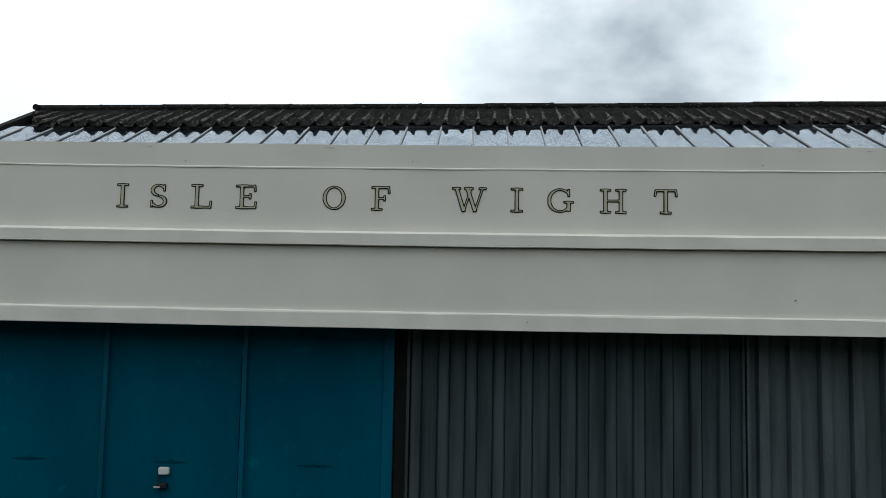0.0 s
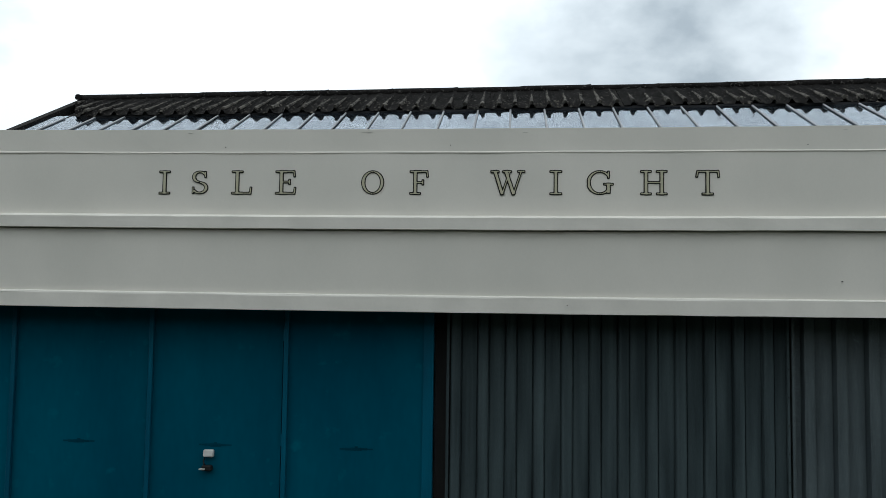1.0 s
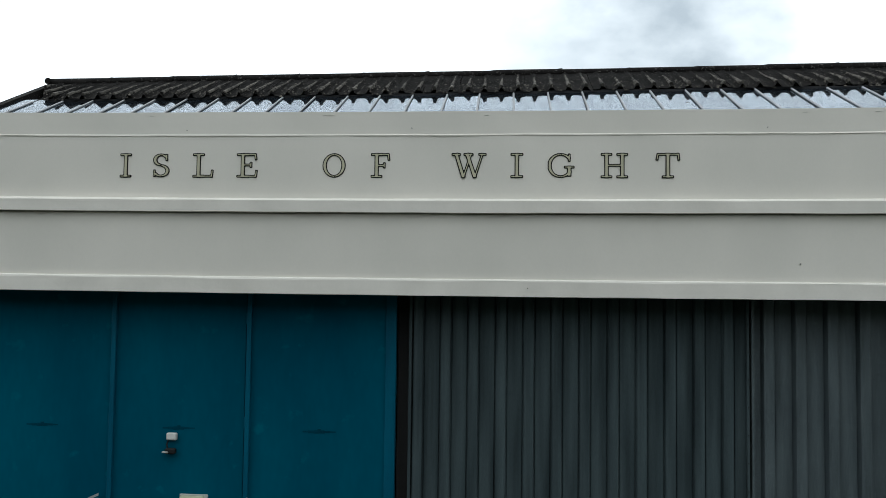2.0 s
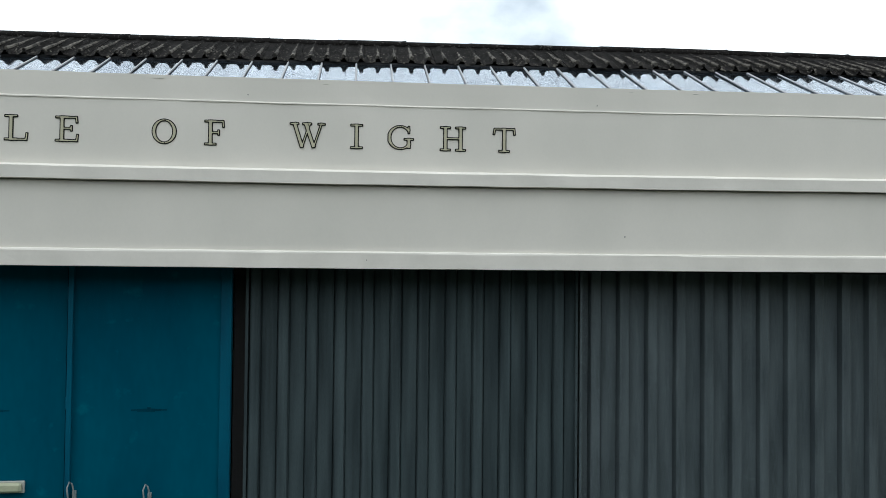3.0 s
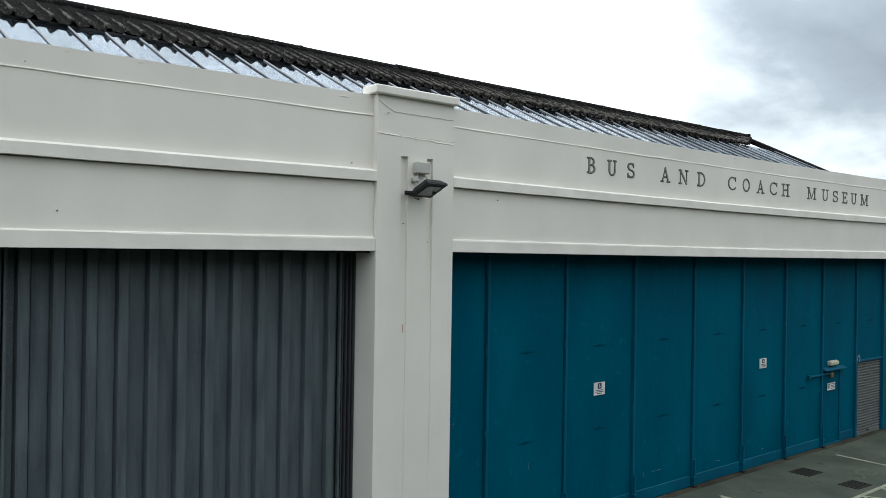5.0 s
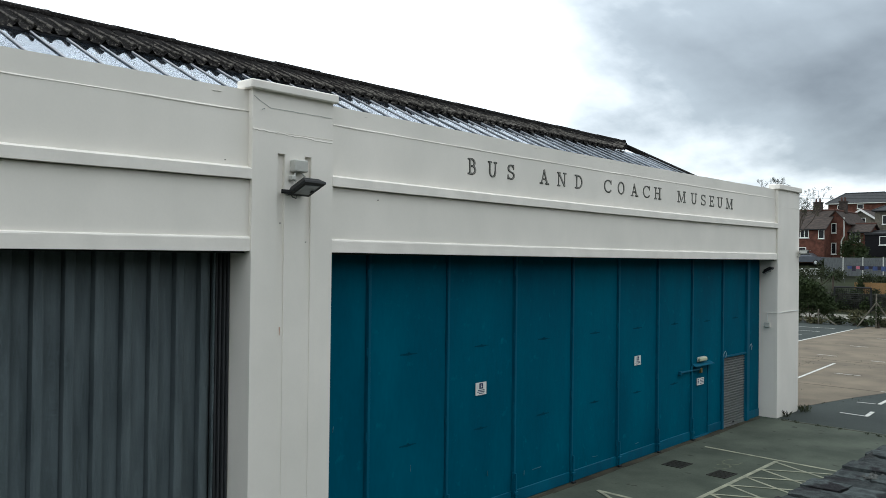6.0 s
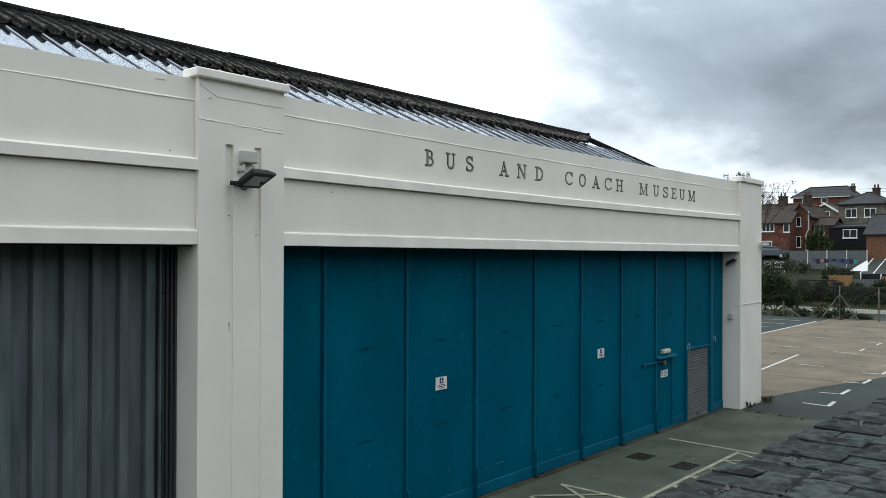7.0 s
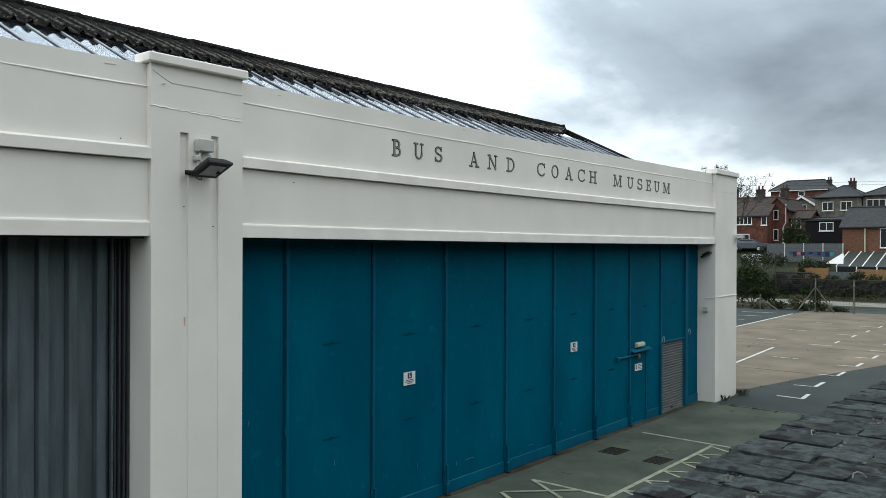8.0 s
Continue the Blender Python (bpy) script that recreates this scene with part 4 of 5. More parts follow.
lettering("BUSANDCOACHMUSEUM", [(11.81, 12.04), (12.39, 12.65), (13.0, 13.21), (14.05, 14.36), (14.66, 14.99), (15.30, 15.62), (16.53, 16.81), (17.11, 17.41), (17.71, 18.05), (18.31, 18.61), (18.85, 19.21),
                                (20.10, 20.56), (20.87, 21.22), (21.49, 21.78), (21.99, 22.29), (22.52, 22.85), (23.1, 23.57)],
          6.475, 6.755, -0.0032, SLATE, "dark grey serif letter with black outline on cream wall", "second wall lettering", 0.008)


# ---- fittings on the hall ----
flood = thing("floodlight", 7.85, -0.02, 6.0, "black floodlight on grey bracket below a junction box", "floodlight")
part("junction_box", boxed(-0.09, 0.15, -0.12, -0.001, 0.16, 0.33, 0.012), GREYBOX, flood, "pale grey junction box")
bm = bmesh.new()
tube(bm, [(-0.02, -0.05, 0.16), (-0.06, -0.07, 0.10), (-0.10, -0.06, 0.05), (-0.04, -0.08, 0.02)], 0.018, 6)
tube(bm, [(0.08, -0.05, 0.15), (0.12, -0.08, 0.10), (0.07, -0.08, 0.06)], 0.014, 6)
box(bm, -0.12, -0.04, -0.10, -0.001, 0.03, 0.11, 0.015)
part("cable_gland", bm, GREYBOX, flood)
bm = bmesh.new()
box(bm, -0.24, -0.215, -0.28, -0.02, -0.14, -0.115)
box(bm, 0.10, 0.125, -0.28, -0.02, -0.14, -0.115)
box(bm, -0.24, 0.125, -0.03, -0.001, -0.16, -0.10, 0.006)
part("bracket", bm, BLACK, flood)
# a shallow tapered housing that tips towards the ground
rot = Euler((radians(-27), radians(0), radians(7))).to_matrix().to_4x4()
place = Matrix.Translation((0.0, -0.27, -0.075)) @ rot
bm = bmesh.new()
ring = [(-0.21, -0.19), (0.21, -0.19), (0.21, 0.19), (-0.21, 0.19)]
lo = [bm.verts.new(place @ Vector((u, v, -0.03))) for u, v in ring]
up = [bm.verts.new(place @ Vector((u, v, 0.0))) for u, v in ring]
tp = [bm.verts.new(place @ Vector((u * 0.72, v * 0.72, 0.075))) for u, v in ring]
for a, b in ((lo, up), (up, tp)):
    for k in range(4):
        bm.faces.new((a[k], a[(k + 1) % 4], b[(k + 1) % 4], b[k]))
bm.faces.new(lo)
bm.faces.new(tp)
part("housing", bm, BLACK, flood)
bm = poly(bmesh.new(), [place @ Vector(p) for p in ((-0.14, -0.115, -0.032), (0.14, -0.115, -0.032), (0.14, 0.125, -0.032), (-0.14, 0.125, -0.032))], (0, 0, -0.006))
part("lens", bm, LENS, flood, "dull glass lens")
bm = bmesh.new()
tube(bm, [(-0.17, -0.10, -0.14), (-0.13, -0.12, -0.21), (-0.05, -0.10, -0.225), (0.0, -0.05, -0.15)], 0.008, 5)
part("cable", bm, BLACK, flood)


def small_sign(x, z, w, h, label, square=True):
    t = thing("notice", x, DOOR_Y - 0.012, z, label, "notice", "door notices")
    part("plate", boxed(-w / 2, w / 2, -0.006, 0.01, -h / 2, h / 2), WHITE, t)
    bm = bmesh.new()
    if square:
        box(bm, -0.055, 0.055, -0.010, -0.006, 0.0, h / 2 - 0.015)
        part("symbol", bm, BLUE, t, "dark blue square symbol")
        bm = bmesh.new()
        box(bm, -0.015, 0.0, -0.013, -0.010, 0.02, h / 2 - 0.03)
        box(bm, 0.0, 0.025, -0.013, -0.010, 0.03, 0.045)
        part("emblem", bm, WHITE, t)
        bm = bmesh.new()
        for k, ww in enumerate((0.2, 0.24, 0.14)):
            box(bm, -ww / 2, ww / 2, -0.010, -0.006, -0.035 - 0.03 * k, -0.022 - 0.03 * k)
    else:
        for k in range(3):
            box(bm, -w / 2 + 0.03, -w / 2 + 0.10, -0.010, -0.006, h / 2 - 0.05 - 0.045 * k, h / 2 - 0.02 - 0.045 * k)
        for k in range(4):
            box(bm, -0.05, w / 2 - 0.03, -0.010, -0.006, h / 2 - 0.04 - 0.04 * k, h / 2 - 0.025 - 0.04 * k)
    part("lettering", bm, BLUE, t)


small_sign(12.82, 2.44, 0.32, 0.24, "white parking notice with blue symbol on teal door")
small_sign(18.95, 2.46, 0.31, 0.23, "white parking notice with blue symbol on teal door")
small_sign(22.55, 1.57, 0.43, 0.19, "small pale notice with blue lines on wicket door", False)


def bulkhead(x, z, w, h):
    t = thing("door_lamp", x, DOOR_Y - 0.002, z, "unlit pale green bulkhead lamp above low door", "lamp", "door lamps")
    part("base", boxed(-w / 2, w / 2, -0.03, 0.0, -h / 2, h / 2, 0.006), GREYBOX, t)
    part("cover", boxed(-w / 2 + 0.015, w / 2 - 0.015, -0.10, -0.03, -h / 2 + 0.015, h / 2 - 0.01, 0.025), PALEGREEN, t)


bulkhead(22.58, 2.19, 0.5, 0.14)
bulkhead(-4.32, 2.40, 0.36, 0.14)


def hook(x, z, flip=1):
    t = thing("door_hook", x, DOOR_Y - 0.03, z, "pale bent steel hook on teal door", "hook", "door hooks")
    bm = bmesh.new()
    tube(bm, [(0.0, -0.01, -0.14), (0.0, -0.03, 0.0), (0.01 * flip, -0.05, 0.06), (0.03 * flip, -0.07, 0.09), (0.055 * flip, -0.08, 0.02), (0.045 * flip, -0.07, -0.10)], 0.010, 6)
    part("rod", bm, STEEL, t)
    part("plate", boxed(-0.02, 0.02, -0.012, 0.03, -0.17, -0.03, 0.004), STEEL, t)
    return t


t = thing("door_hasp", -5.60, DOOR_Y, 2.38, "pale worn steel hasp of slanting bars on teal door", "hasp")
part("plate", boxed(-0.07, 0.06, -0.068, -0.045, -0.22, 0.02, 0.006), TEAL_EDGE, t)
for k in range(4):
    z = -0.04 * 1.6 * k
    bm = poly(bmesh.new(), [(-0.075, -0.071, z - 0.02), (0.065, -0.071, z + 0.045), (0.065, -0.071, z + 0.078), (-0.075, -0.071, z + 0.013)], (0, 0.012, 0))
    part("bar", bm, STEEL, t)
hook(-3.58, 2.38, -1), hook(-2.72, 2.34, -1), hook(24.02, 2.22), hook(25.95, 2.30)

t = thing("door_sensor", -4.62, DOOR_Y, 3.18, "pale sensor box above a black lock on teal door", "sensor")
part("case", boxed(-0.065, 0.065, -0.06, 0.0, -0.045, 0.045, 0.012), WHITE, t)
part("lock", boxed(-0.075, 0.055, -0.08, 0.0, -0.215, -0.145, 0.015), BLACK, t, "black lock body")
bm = bmesh.new()
tube(bm, [(-0.05, -0.02, -0.045), (-0.065, -0.03, -0.10), (-0.05, -0.04, -0.145)], 0.01, 5)
part("cable", bm, BLACK, t)
part("lever", boxed(-0.10, -0.02, -0.10, -0.05, -0.20, -0.18, 0.006), GREYBOX, t)

t = thing("wall_lamp", 26.88, 0.22, 4.66, "black wall lamp on the pillar's inner side", "lamp")
tip = Euler((radians(-30), 0, 0)).to_matrix()
part("bracket", boxed(-0.10, -0.001, -0.03, 0.03, -0.03, 0.06, 0.008), BLACK, t)
bm = bmesh.new()
box(bm, -0.26, -0.06, -0.17, 0.17, -0.02, 0.05, 0.02)
box(bm, -0.22, -0.10, -0.12, 0.12, 0.05, 0.09, 0.015)
bmesh.ops.rotate(bm, verts=bm.verts, cent=(-0.1, 0, 0), matrix=tip)
part("housing", bm, BLACK, t)
bm = boxed(-0.24, -0.08, -0.15, 0.15, -0.027, -0.021)
bmesh.ops.rotate(bm, verts=bm.verts, cent=(-0.1, 0, 0), matrix=tip)
part("glass", bm, LENS, t)
t = thing("socket_box", 26.88, 0.28, 2.95, "small grey box on the pillar's inner side", "socket box")
part("case", boxed(-0.10, -0.001, -0.08, 0.08, -0.08, 0.08, 0.012), GREYBOX, t)
bm = bmesh.new()
tube(bm, [(-0.03, 0.0, 0.08), (-0.03, 0.0, 0.36), (-0.02, -0.29, 0.38), (0.4, -0.315, 0.385), (1.9, -0.315, 0.40)], 0.012, 6)
part("cable", bm, WHITE, t, "pale cable round the pillar")
t = thing("security_camera", 28.74, 0.01, 5.24, "white security camera on the corner pillar", "security camera")
part("mount", boxed(-0.10, 0.0, -0.10, -0.03, -0.12, -0.02, 0.01), GREYBOX, t)
part("body", boxed(-0.16, 0.10, -0.34, -0.10, -0.02, 0.09, 0.025), WHITE, t)
part("visor", boxed(-0.18, 0.12, -0.38, -0.08, 0.092, 0.105, 0.003), WHITE, t)
part("lens", boxed(-0.09, 0.05, -0.352, -0.335, 0.0, 0.07, 0.006), BLACK, t)

# flaking paint along the parapet and a rust run on the pillar
rng = random.Random(31)
for owner, x0, x1 in ((bpy.data.objects["wall_south_1"], -5.0, 7.0), (bpy.data.objects["wall_south_2"], 8.7, 24.0)):
    for k in range(7):
        u, w, h = rng.uniform(x0, x1), rng.uniform(0.05, 0.16), rng.uniform(0.003, 0.007)
        z = 7.175 - rng.uniform(0, 0.03)
        ring = [(u + w * a, 0.0835, z + h * b + 0.3 * h * rng.random()) for a, b in ((0, 0), (0.3, -0.7), (0.7, -0.5), (1, 0.1), (0.75, 0.6), (0.35, 0.5))]
        part("paint_flake", poly(bmesh.new(), ring, (0, 0.03, 0)), FLAKE, owner)
bm = bmesh.new()
for x, z0, z1, w in ((7.615, 3.90, 3.95, 0.014), (7.620, 3.83, 3.90, 0.006)):
    box(bm, x, x + w, -0.0215 if z1 < 5 else 0.004, 0.012, z0, z1)
part("rust_run", bm, RUST, bpy.data.objects["pillar_1"])

# nails in the render
for x, z, y in ((-4.366, 6.975, 0.098), (-1.59, 6.993, 0.098), (2.556, 6.989, 0.098), (6.75, 6.24, 0.078), (9.55, 5.86, 0.038), (-0.2, 5.09, -0.022), (2.89, 5.405, 0.038), (7.62, 5.42, 0.012), (8.08, 5.16, 0.012)):
    bm = bmesh.new()
    tube(bm, [(x, y - 0.02, z), (x, y + 0.012, z)], 0.006, 6)
    tagged(mesh_object("nail", bm, BLACK), "rusty nail head in the cream render", "nail", "nails in the render")


# ---- brick wall before the camera ----
wall = thing("brick_wall", 3.0, -8.662, 0.0, "high old brick wall with a blackened, crumbling brick top", "wall", kind="structure", rz=-2.7)
WALL_Z, PITCH = 4.302, 0.1125
part("wall_body", boxed(-63, 117, -0.69, -0.012, -0.3, WALL_Z - 0.07), RUBBLE, wall)
bm = bmesh.new()
# uneven bed of mortar between the bricks
n, m = 330, 14
cells = [[bm.verts.new((-1.2 + 7.6 * i / n, -0.685 + 0.672 * j / m, WALL_Z - 0.018 + 0.012 * noise.noise((i * 0.37, j * 1.1, 3.0)) + 0.05 * max(0, noise.noise((i * 0.16, j * 0.6, 8.0)) - 0.22))) for j in range(m + 1)] for i in range(n + 1)]
for u, v in zip(cells, cells[1:]):
    for j in range(m):
        bm.faces.new((u[j], v[j], v[j + 1], u[j + 1]))
part("mortar_bed", bm, MORTAR, wall)


def brick_mesh(seed, length):
    """A worn brick, its upper face pitted and its arrises rounded."""
    rng = random.Random(seed)
    bm = bmesh.new()
    nx, ny = 4, 6
    w = 0.104
    top = []
    for i in range(nx + 1):
        row = []
        for j in range(ny + 1):
            edge = (i in (0, nx)) or (j in (0, ny))
            z = (-0.0035 if edge else 0.0) + rng.uniform(-0.0012, 0.0012)
            row.append(bm.verts.new((-w / 2 + w * i / nx + rng.uniform(-0.003, 0.003), -length / 2 + length * j / ny + rng.uniform(-0.004, 0.004), z)))
        top.append(row)
    for i in range(nx):
        for j in range(ny):
            bm.faces.new((top[i][j], top[i + 1][j], top[i + 1][j + 1], top[i][j + 1]))
    rim = [top[i][0] for i in range(nx + 1)] + [top[nx][j] for j in range(1, ny + 1)] + [top[i][ny] for i in range(nx - 1, -1, -1)] + [top[0][j] for j in range(ny - 1, 0, -1)]
    low = [bm.verts.new((v.co.x, v.co.y, -0.07)) for v in rim]
    for k in range(len(rim)):
        q = (k + 1) % len(rim)
        bm.faces.new((rim[k], low[k], low[q], rim[q]))
    bmesh.ops.recalc_face_normals(bm, faces=bm.faces)
    me = bpy.data.meshes.new("brick")
    bm.to_mesh(me)
    bm.free()
    me.materials.append(BRICKTOP)
    return me


FULL = [brick_mesh(k, 0.221) for k in range(9)]
HALF = [brick_mesh(50 + k, 0.109) for k in range(4)]
rng = random.Random(12)


def brick_row(u, k):
    """Places of the bricks across the wall in one row: (centre, is_half)."""
    if k % 2:
        return [(-0.055, True), (-0.225, False), (-0.45, False), (-0.625, True)]
    return [(-0.112, False), (-0.337, False), (-0.562, False)]


joined = bmesh.new()
for k in range(-160, 320):
    u = PITCH * k
    near = -0.8 < u < 6.2
    for c, half in brick_row(u, k):
        m = Matrix.LocRotScale((u + rng.uniform(-0.006, 0.006), c + rng.uniform(-0.006, 0.006), WALL_Z + rng.uniform(-0.009, 0.004)), Euler((rng.uniform(-0.016, 0.016), rng.uniform(-0.026, 0.018), rng.uniform(-0.018, 0.018))), None)
        if near:
            if rng.random() < 0.015:
                continue
            ob = new("brick", rng.choice(HALF if half else FULL))
            ob.parent = wall
            ob.matrix_basis = m
        else:
            L = 0.05 if half else 0.105
            pts = [joined.verts.new(m @ Vector(p)) for p in ((-0.05, -L, 0), (0.05, -L, 0), (0.05, L, 0), (-0.05, L, 0), (-0.05, -L, -0.07), (0.05, -L, -0.07), (0.05, L, -0.07), (-0.05, L, -0.07))]
            for f in ((0, 1, 2, 3), (0, 4, 5, 1), (1, 5, 6, 2), (2, 6, 7, 3), (3, 7, 4, 0)):
                joined.faces.new([pts[i] for i in f])
verts, faces = [], []
for k in range(-6, 54):
    u = PITCH * k
    for c in ((-0.225, -0.45) if k % 2 == 0 else (-0.112, -0.337, -0.565)):
        if rng.random() < 0.45:
            continue
        reach = rng.uniform(0.012, 0.042)
        for _ in range(rng.randint(8, 34)):
            x, y, r = u + rng.uniform(-0.055, 0.055), c + rng.gauss(0, reach * 0.6), rng.uniform(0.003, 0.010)
            z, turn, base = WALL_Z - 0.004, rng.uniform(0, 6.28), len(verts)
            for j in range(5):
                q = r * rng.uniform(0.6, 1.4)
                verts.append((x + q * math.cos(turn + j * 1.257), y + q * math.sin(turn + j * 1.257), z - 0.004))
            verts.append((x + rng.uniform(-0.3, 0.3) * r, y + rng.uniform(-0.3, 0.3) * r, z + r * rng.uniform(0.1, 0.45)))
            faces += [(base + j, base + (j + 1) % 5, base + 5) for j in range(5)]
lumps = bmesh.new()
crumbs = bpy.data.meshes.new("crumbs")
crumbs.from_pydata(verts, [], faces)
lumps.from_mesh(crumbs)
tagged(part("mortar_lump", lumps, LUMP, wall, "pale crumbling mortar"), kind="stuff")
far_bricks = part("brick_course", joined, BRICKTOP, wall)
tagged(far_bricks, kind="stuff")
for k, (u, v) in enumerate(((0.52, -0.36), (0.95, -0.13), (1.35, -0.42))):
    bm = bmesh.new()
    tube(bm, [(0, 0, 0.002), (0.008, 0.004, 0.012), (0.02, 0.002, 0.015), (0.03, -0.004, 0.012), (0.038, -0.01, 0.002)], 0.002, 6)
    t = mesh_object("dry_root", bm, ROOT)
    t.matrix_world = wall.matrix_world @ pose(u, v, WALL_Z, 0, 0, 40 * k - 25)
    tagged(t, "pale dry curled root on the brick wall", "root", "dry roots")
# terrace behind the wall; unseen added bank closes the place, blocking low sky
bm = bmesh.new()
steps = [(-6.4, -13.95, 3.3), (-14.0, -21.5, 3.3), (-24.0, -31.5, 7.0), (-44.0, -50.0, 17.0), (-120.0, -120.0, 19.0)]
rows = [[bm.verts.new((x, y0 + (y1 - y0) * (x + 60) / 180, z)) for x in (-60, 0, 60, 120)] for y0, y1, z in steps]
rows = [[bm.verts.new((v.co.x, v.co.y, -0.3)) for v in rows[0]]] + rows
for u, v in zip(rows, rows[1:]):
    for k in range(3):
        bm.faces.new((u[k], u[k + 1], v[k + 1], v[k]))
tagged(mesh_object("terrace", bm, GROUND), "raised grassy terrace behind the brick wall with an added unseen bank blocking low sky", "terrace", kind="structure")


# ---- plants ----
def leaves(blobs, count, size, seed, bm=None):
    """Small bent leaves scattered through overlapping uneven blobs (x, y, z, rx, ry, rz)."""
    rng = random.Random(seed)
    bm = bm or bmesh.new()
    for _ in range(count):
        x, y, z, rx, ry, rz = rng.choice(blobs)
        d = Vector((rng.gauss(0, 1), rng.gauss(0, 1), rng.gauss(0, 1))).normalized()
        r = rng.random() ** 0.35
        bump = 0.78 + 0.5 * noise.noise(d * 2.3 + Vector((seed, x, z)))
        p = Vector((x + d.x * rx * r * bump, y + d.y * ry * r * bump, z + d.z * rz * r * bump))
        q = Euler((rng.uniform(-1.2, 1.2), rng.uniform(-1.2, 1.2), rng.uniform(0, 6.28))).to_matrix()
        s = size * rng.uniform(0.6, 1.4)
        a = [bm.verts.new(p + q @ Vector(v) * s) for v in ((-0.5, 0, 0), (0, -0.32, 0.08), (0.5, 0, 0), (0, 0.32, 0.08))]
        bm.faces.new(a)
    return bm


def shrub(name, x, y, z, blobs, count, size, seed, label, category, mat=LEAF, stems=5):
    t = thing(name, x, y, z, label, category)
    rng = random.Random(seed)
    bm = bmesh.new()
    for k in range(stems):
        bx, by, bz, rx, ry, rz = blobs[k % len(blobs)]
        tube(bm, [(rng.uniform(-0.2, 0.2), rng.uniform(-0.2, 0.2), -0.1), (bx * 0.5, by * 0.5, bz * 0.5), (bx, by, bz)], 0.05, 5, 0.015)
    part("stem", bm, BARK, t)
    part("foliage", leaves(blobs, count, size, seed), mat, t)
    return t


shrub("bush", 71.5, 13.4, 0, [(0, 0.9, 1.7, 1.2, 1.4, 1.7), (0, -0.4, 1.9, 1.2, 1.2, 1.9), (0.2, -1.2, 1.4, 1.0, 1.0, 1.4), (0, 2.6, 1.5, 1.2, 1.4, 1.5), (-0.4, 0.2, 2.9, 0.9, 1.2, 1.0)], 9500, 0.165, 3, "large dense green bush at the car park's edge", "bush")
for k, (y, h, w) in enumerate(((12.2, 0.55, 1.2), (10.6, 0.8, 1.0), (9.4, 1.35, 0.8), (8.6, 0.7, 0.9), (7.4, 0.85, 0.7), (6.3, 0.4, 0.8), (14.3, 0.5, 1.2))):
    shrub("weed_clump", 69.6 + 0.3 * (k % 3), y, 0, [(0, 0, h * 0.45, 0.8, w, h * 0.6), (0.2, w * 0.4, h * 0.4, 0.6, w * 0.6, h * 0.55)], 650, 0.15, 20 + k, "rank green weeds along the car park's edge", "weeds", LEAF_DULL if k % 2 else STRAW, 3)
shrub("shrub", 104, 18.9, 5.0, [(0, 0, 2.0, 1.2, 1.2, 2.1), (0, 0.9, 1.4, 1.0, 0.9, 1.4), (0, -0.7, 1.2, 1.0, 0.9, 1.2)], 2600, 0.22, 31, "dark green shrub before the black house", "shrub")
shrub("shrub", 101, 17.2, 4.4, [(0, 0, 0.8, 1.0, 1.3, 0.9)], 700, 0.2, 32, "rounded green shrub in a back garden", "shrub")
shrub("shrub", 93, 19.2, 2.6, [(0, 0, 1.2, 1.0, 1.6, 1.0), (0, -1.6, 1.0, 1.0, 1.2, 0.9), (0, 1.8, 1.1, 1, 1.3, 1.0)], 1700, 0.2, 33, "leafy green garden shrubs behind the fence", "shrub", LEAF_DULL)
shrub("shrub", 94, 14.9, 2.3, [(0, 0, 0.9, 0.9, 1.3, 0.8), (0, -1.4, 0.8, 0.8, 1.0, 0.7)], 1100, 0.18, 34, "low green hedge in a back garden", "shrub", LEAF_DULL)
shrub("shrub", 90, 9.2, 1.6, [(0, 0, 0.6, 0.8, 0.9, 0.7)], 500, 0.17, 35, "small shrub above the stone wall", "shrub", LEAF_DULL)
shrub("climber", 90.6, 14.7, 1.6, [(0, 0, 0.9, 0.4, 0.5, 1.1)], 500, 0.17, 36, "dark climber on the garden fence", "climber", LEAF)
shrub("shrub", 102.6, 21.6, 4.1, [(0, 0, 0.7, 0.8, 1.2, 0.7)], 500, 0.2, 37, "small green shrub by a red brick house", "shrub", LEAF_DULL)

for k in range(15):
    y = 1.2 + 1.45 * k + 0.5 * math.sin(k * 1.7)
    h, w = 0.75 + 0.4 * math.sin(k * 2.6), 0.85 + 0.25 * math.cos(k * 1.9)
    shrub("shrub", 87.2 + 0.25 * math.sin(k * 2.2), y, 0, [(0, 0, h * 0.7, 0.5, w, h), (0.2, w * 0.5, h * 0.5, 0.5, w * 0.6, h * 0.7)], 520, 0.2, 60 + k, "dark overgrown shrub against the rubble stone wall", "shrub", (LEAF, LEAF_DULL)[k % 2], 3)
for k in range(9):
    y = 6.0 + 1.75 * k
    shrub("shrub", 89.4 + 0.4 * math.sin(k * 1.3), y, 1.6, [(0, 0, 0.35, 0.6, 0.9, 0.45 + 0.15 * math.sin(k * 2.0))], 330, 0.18, 90 + k, "low green shrub above the rubble stone wall", "shrub", (LEAF_DULL, LEAF)[k % 2], 3)

# spiky palm
t = thing("palm", 90, 17.1, 1.8, "spiky palm with drooping narrow leaves in garden", "palm")
bm = bmesh.new()
tube(bm, [(0, 0, -0.1), (0.03, 0.02, 1.0), (0, 0, 1.9)], 0.14, 7, 0.1)
part("trunk", bm, BARK, t)
rng = random.Random(8)
bm = bmesh.new()
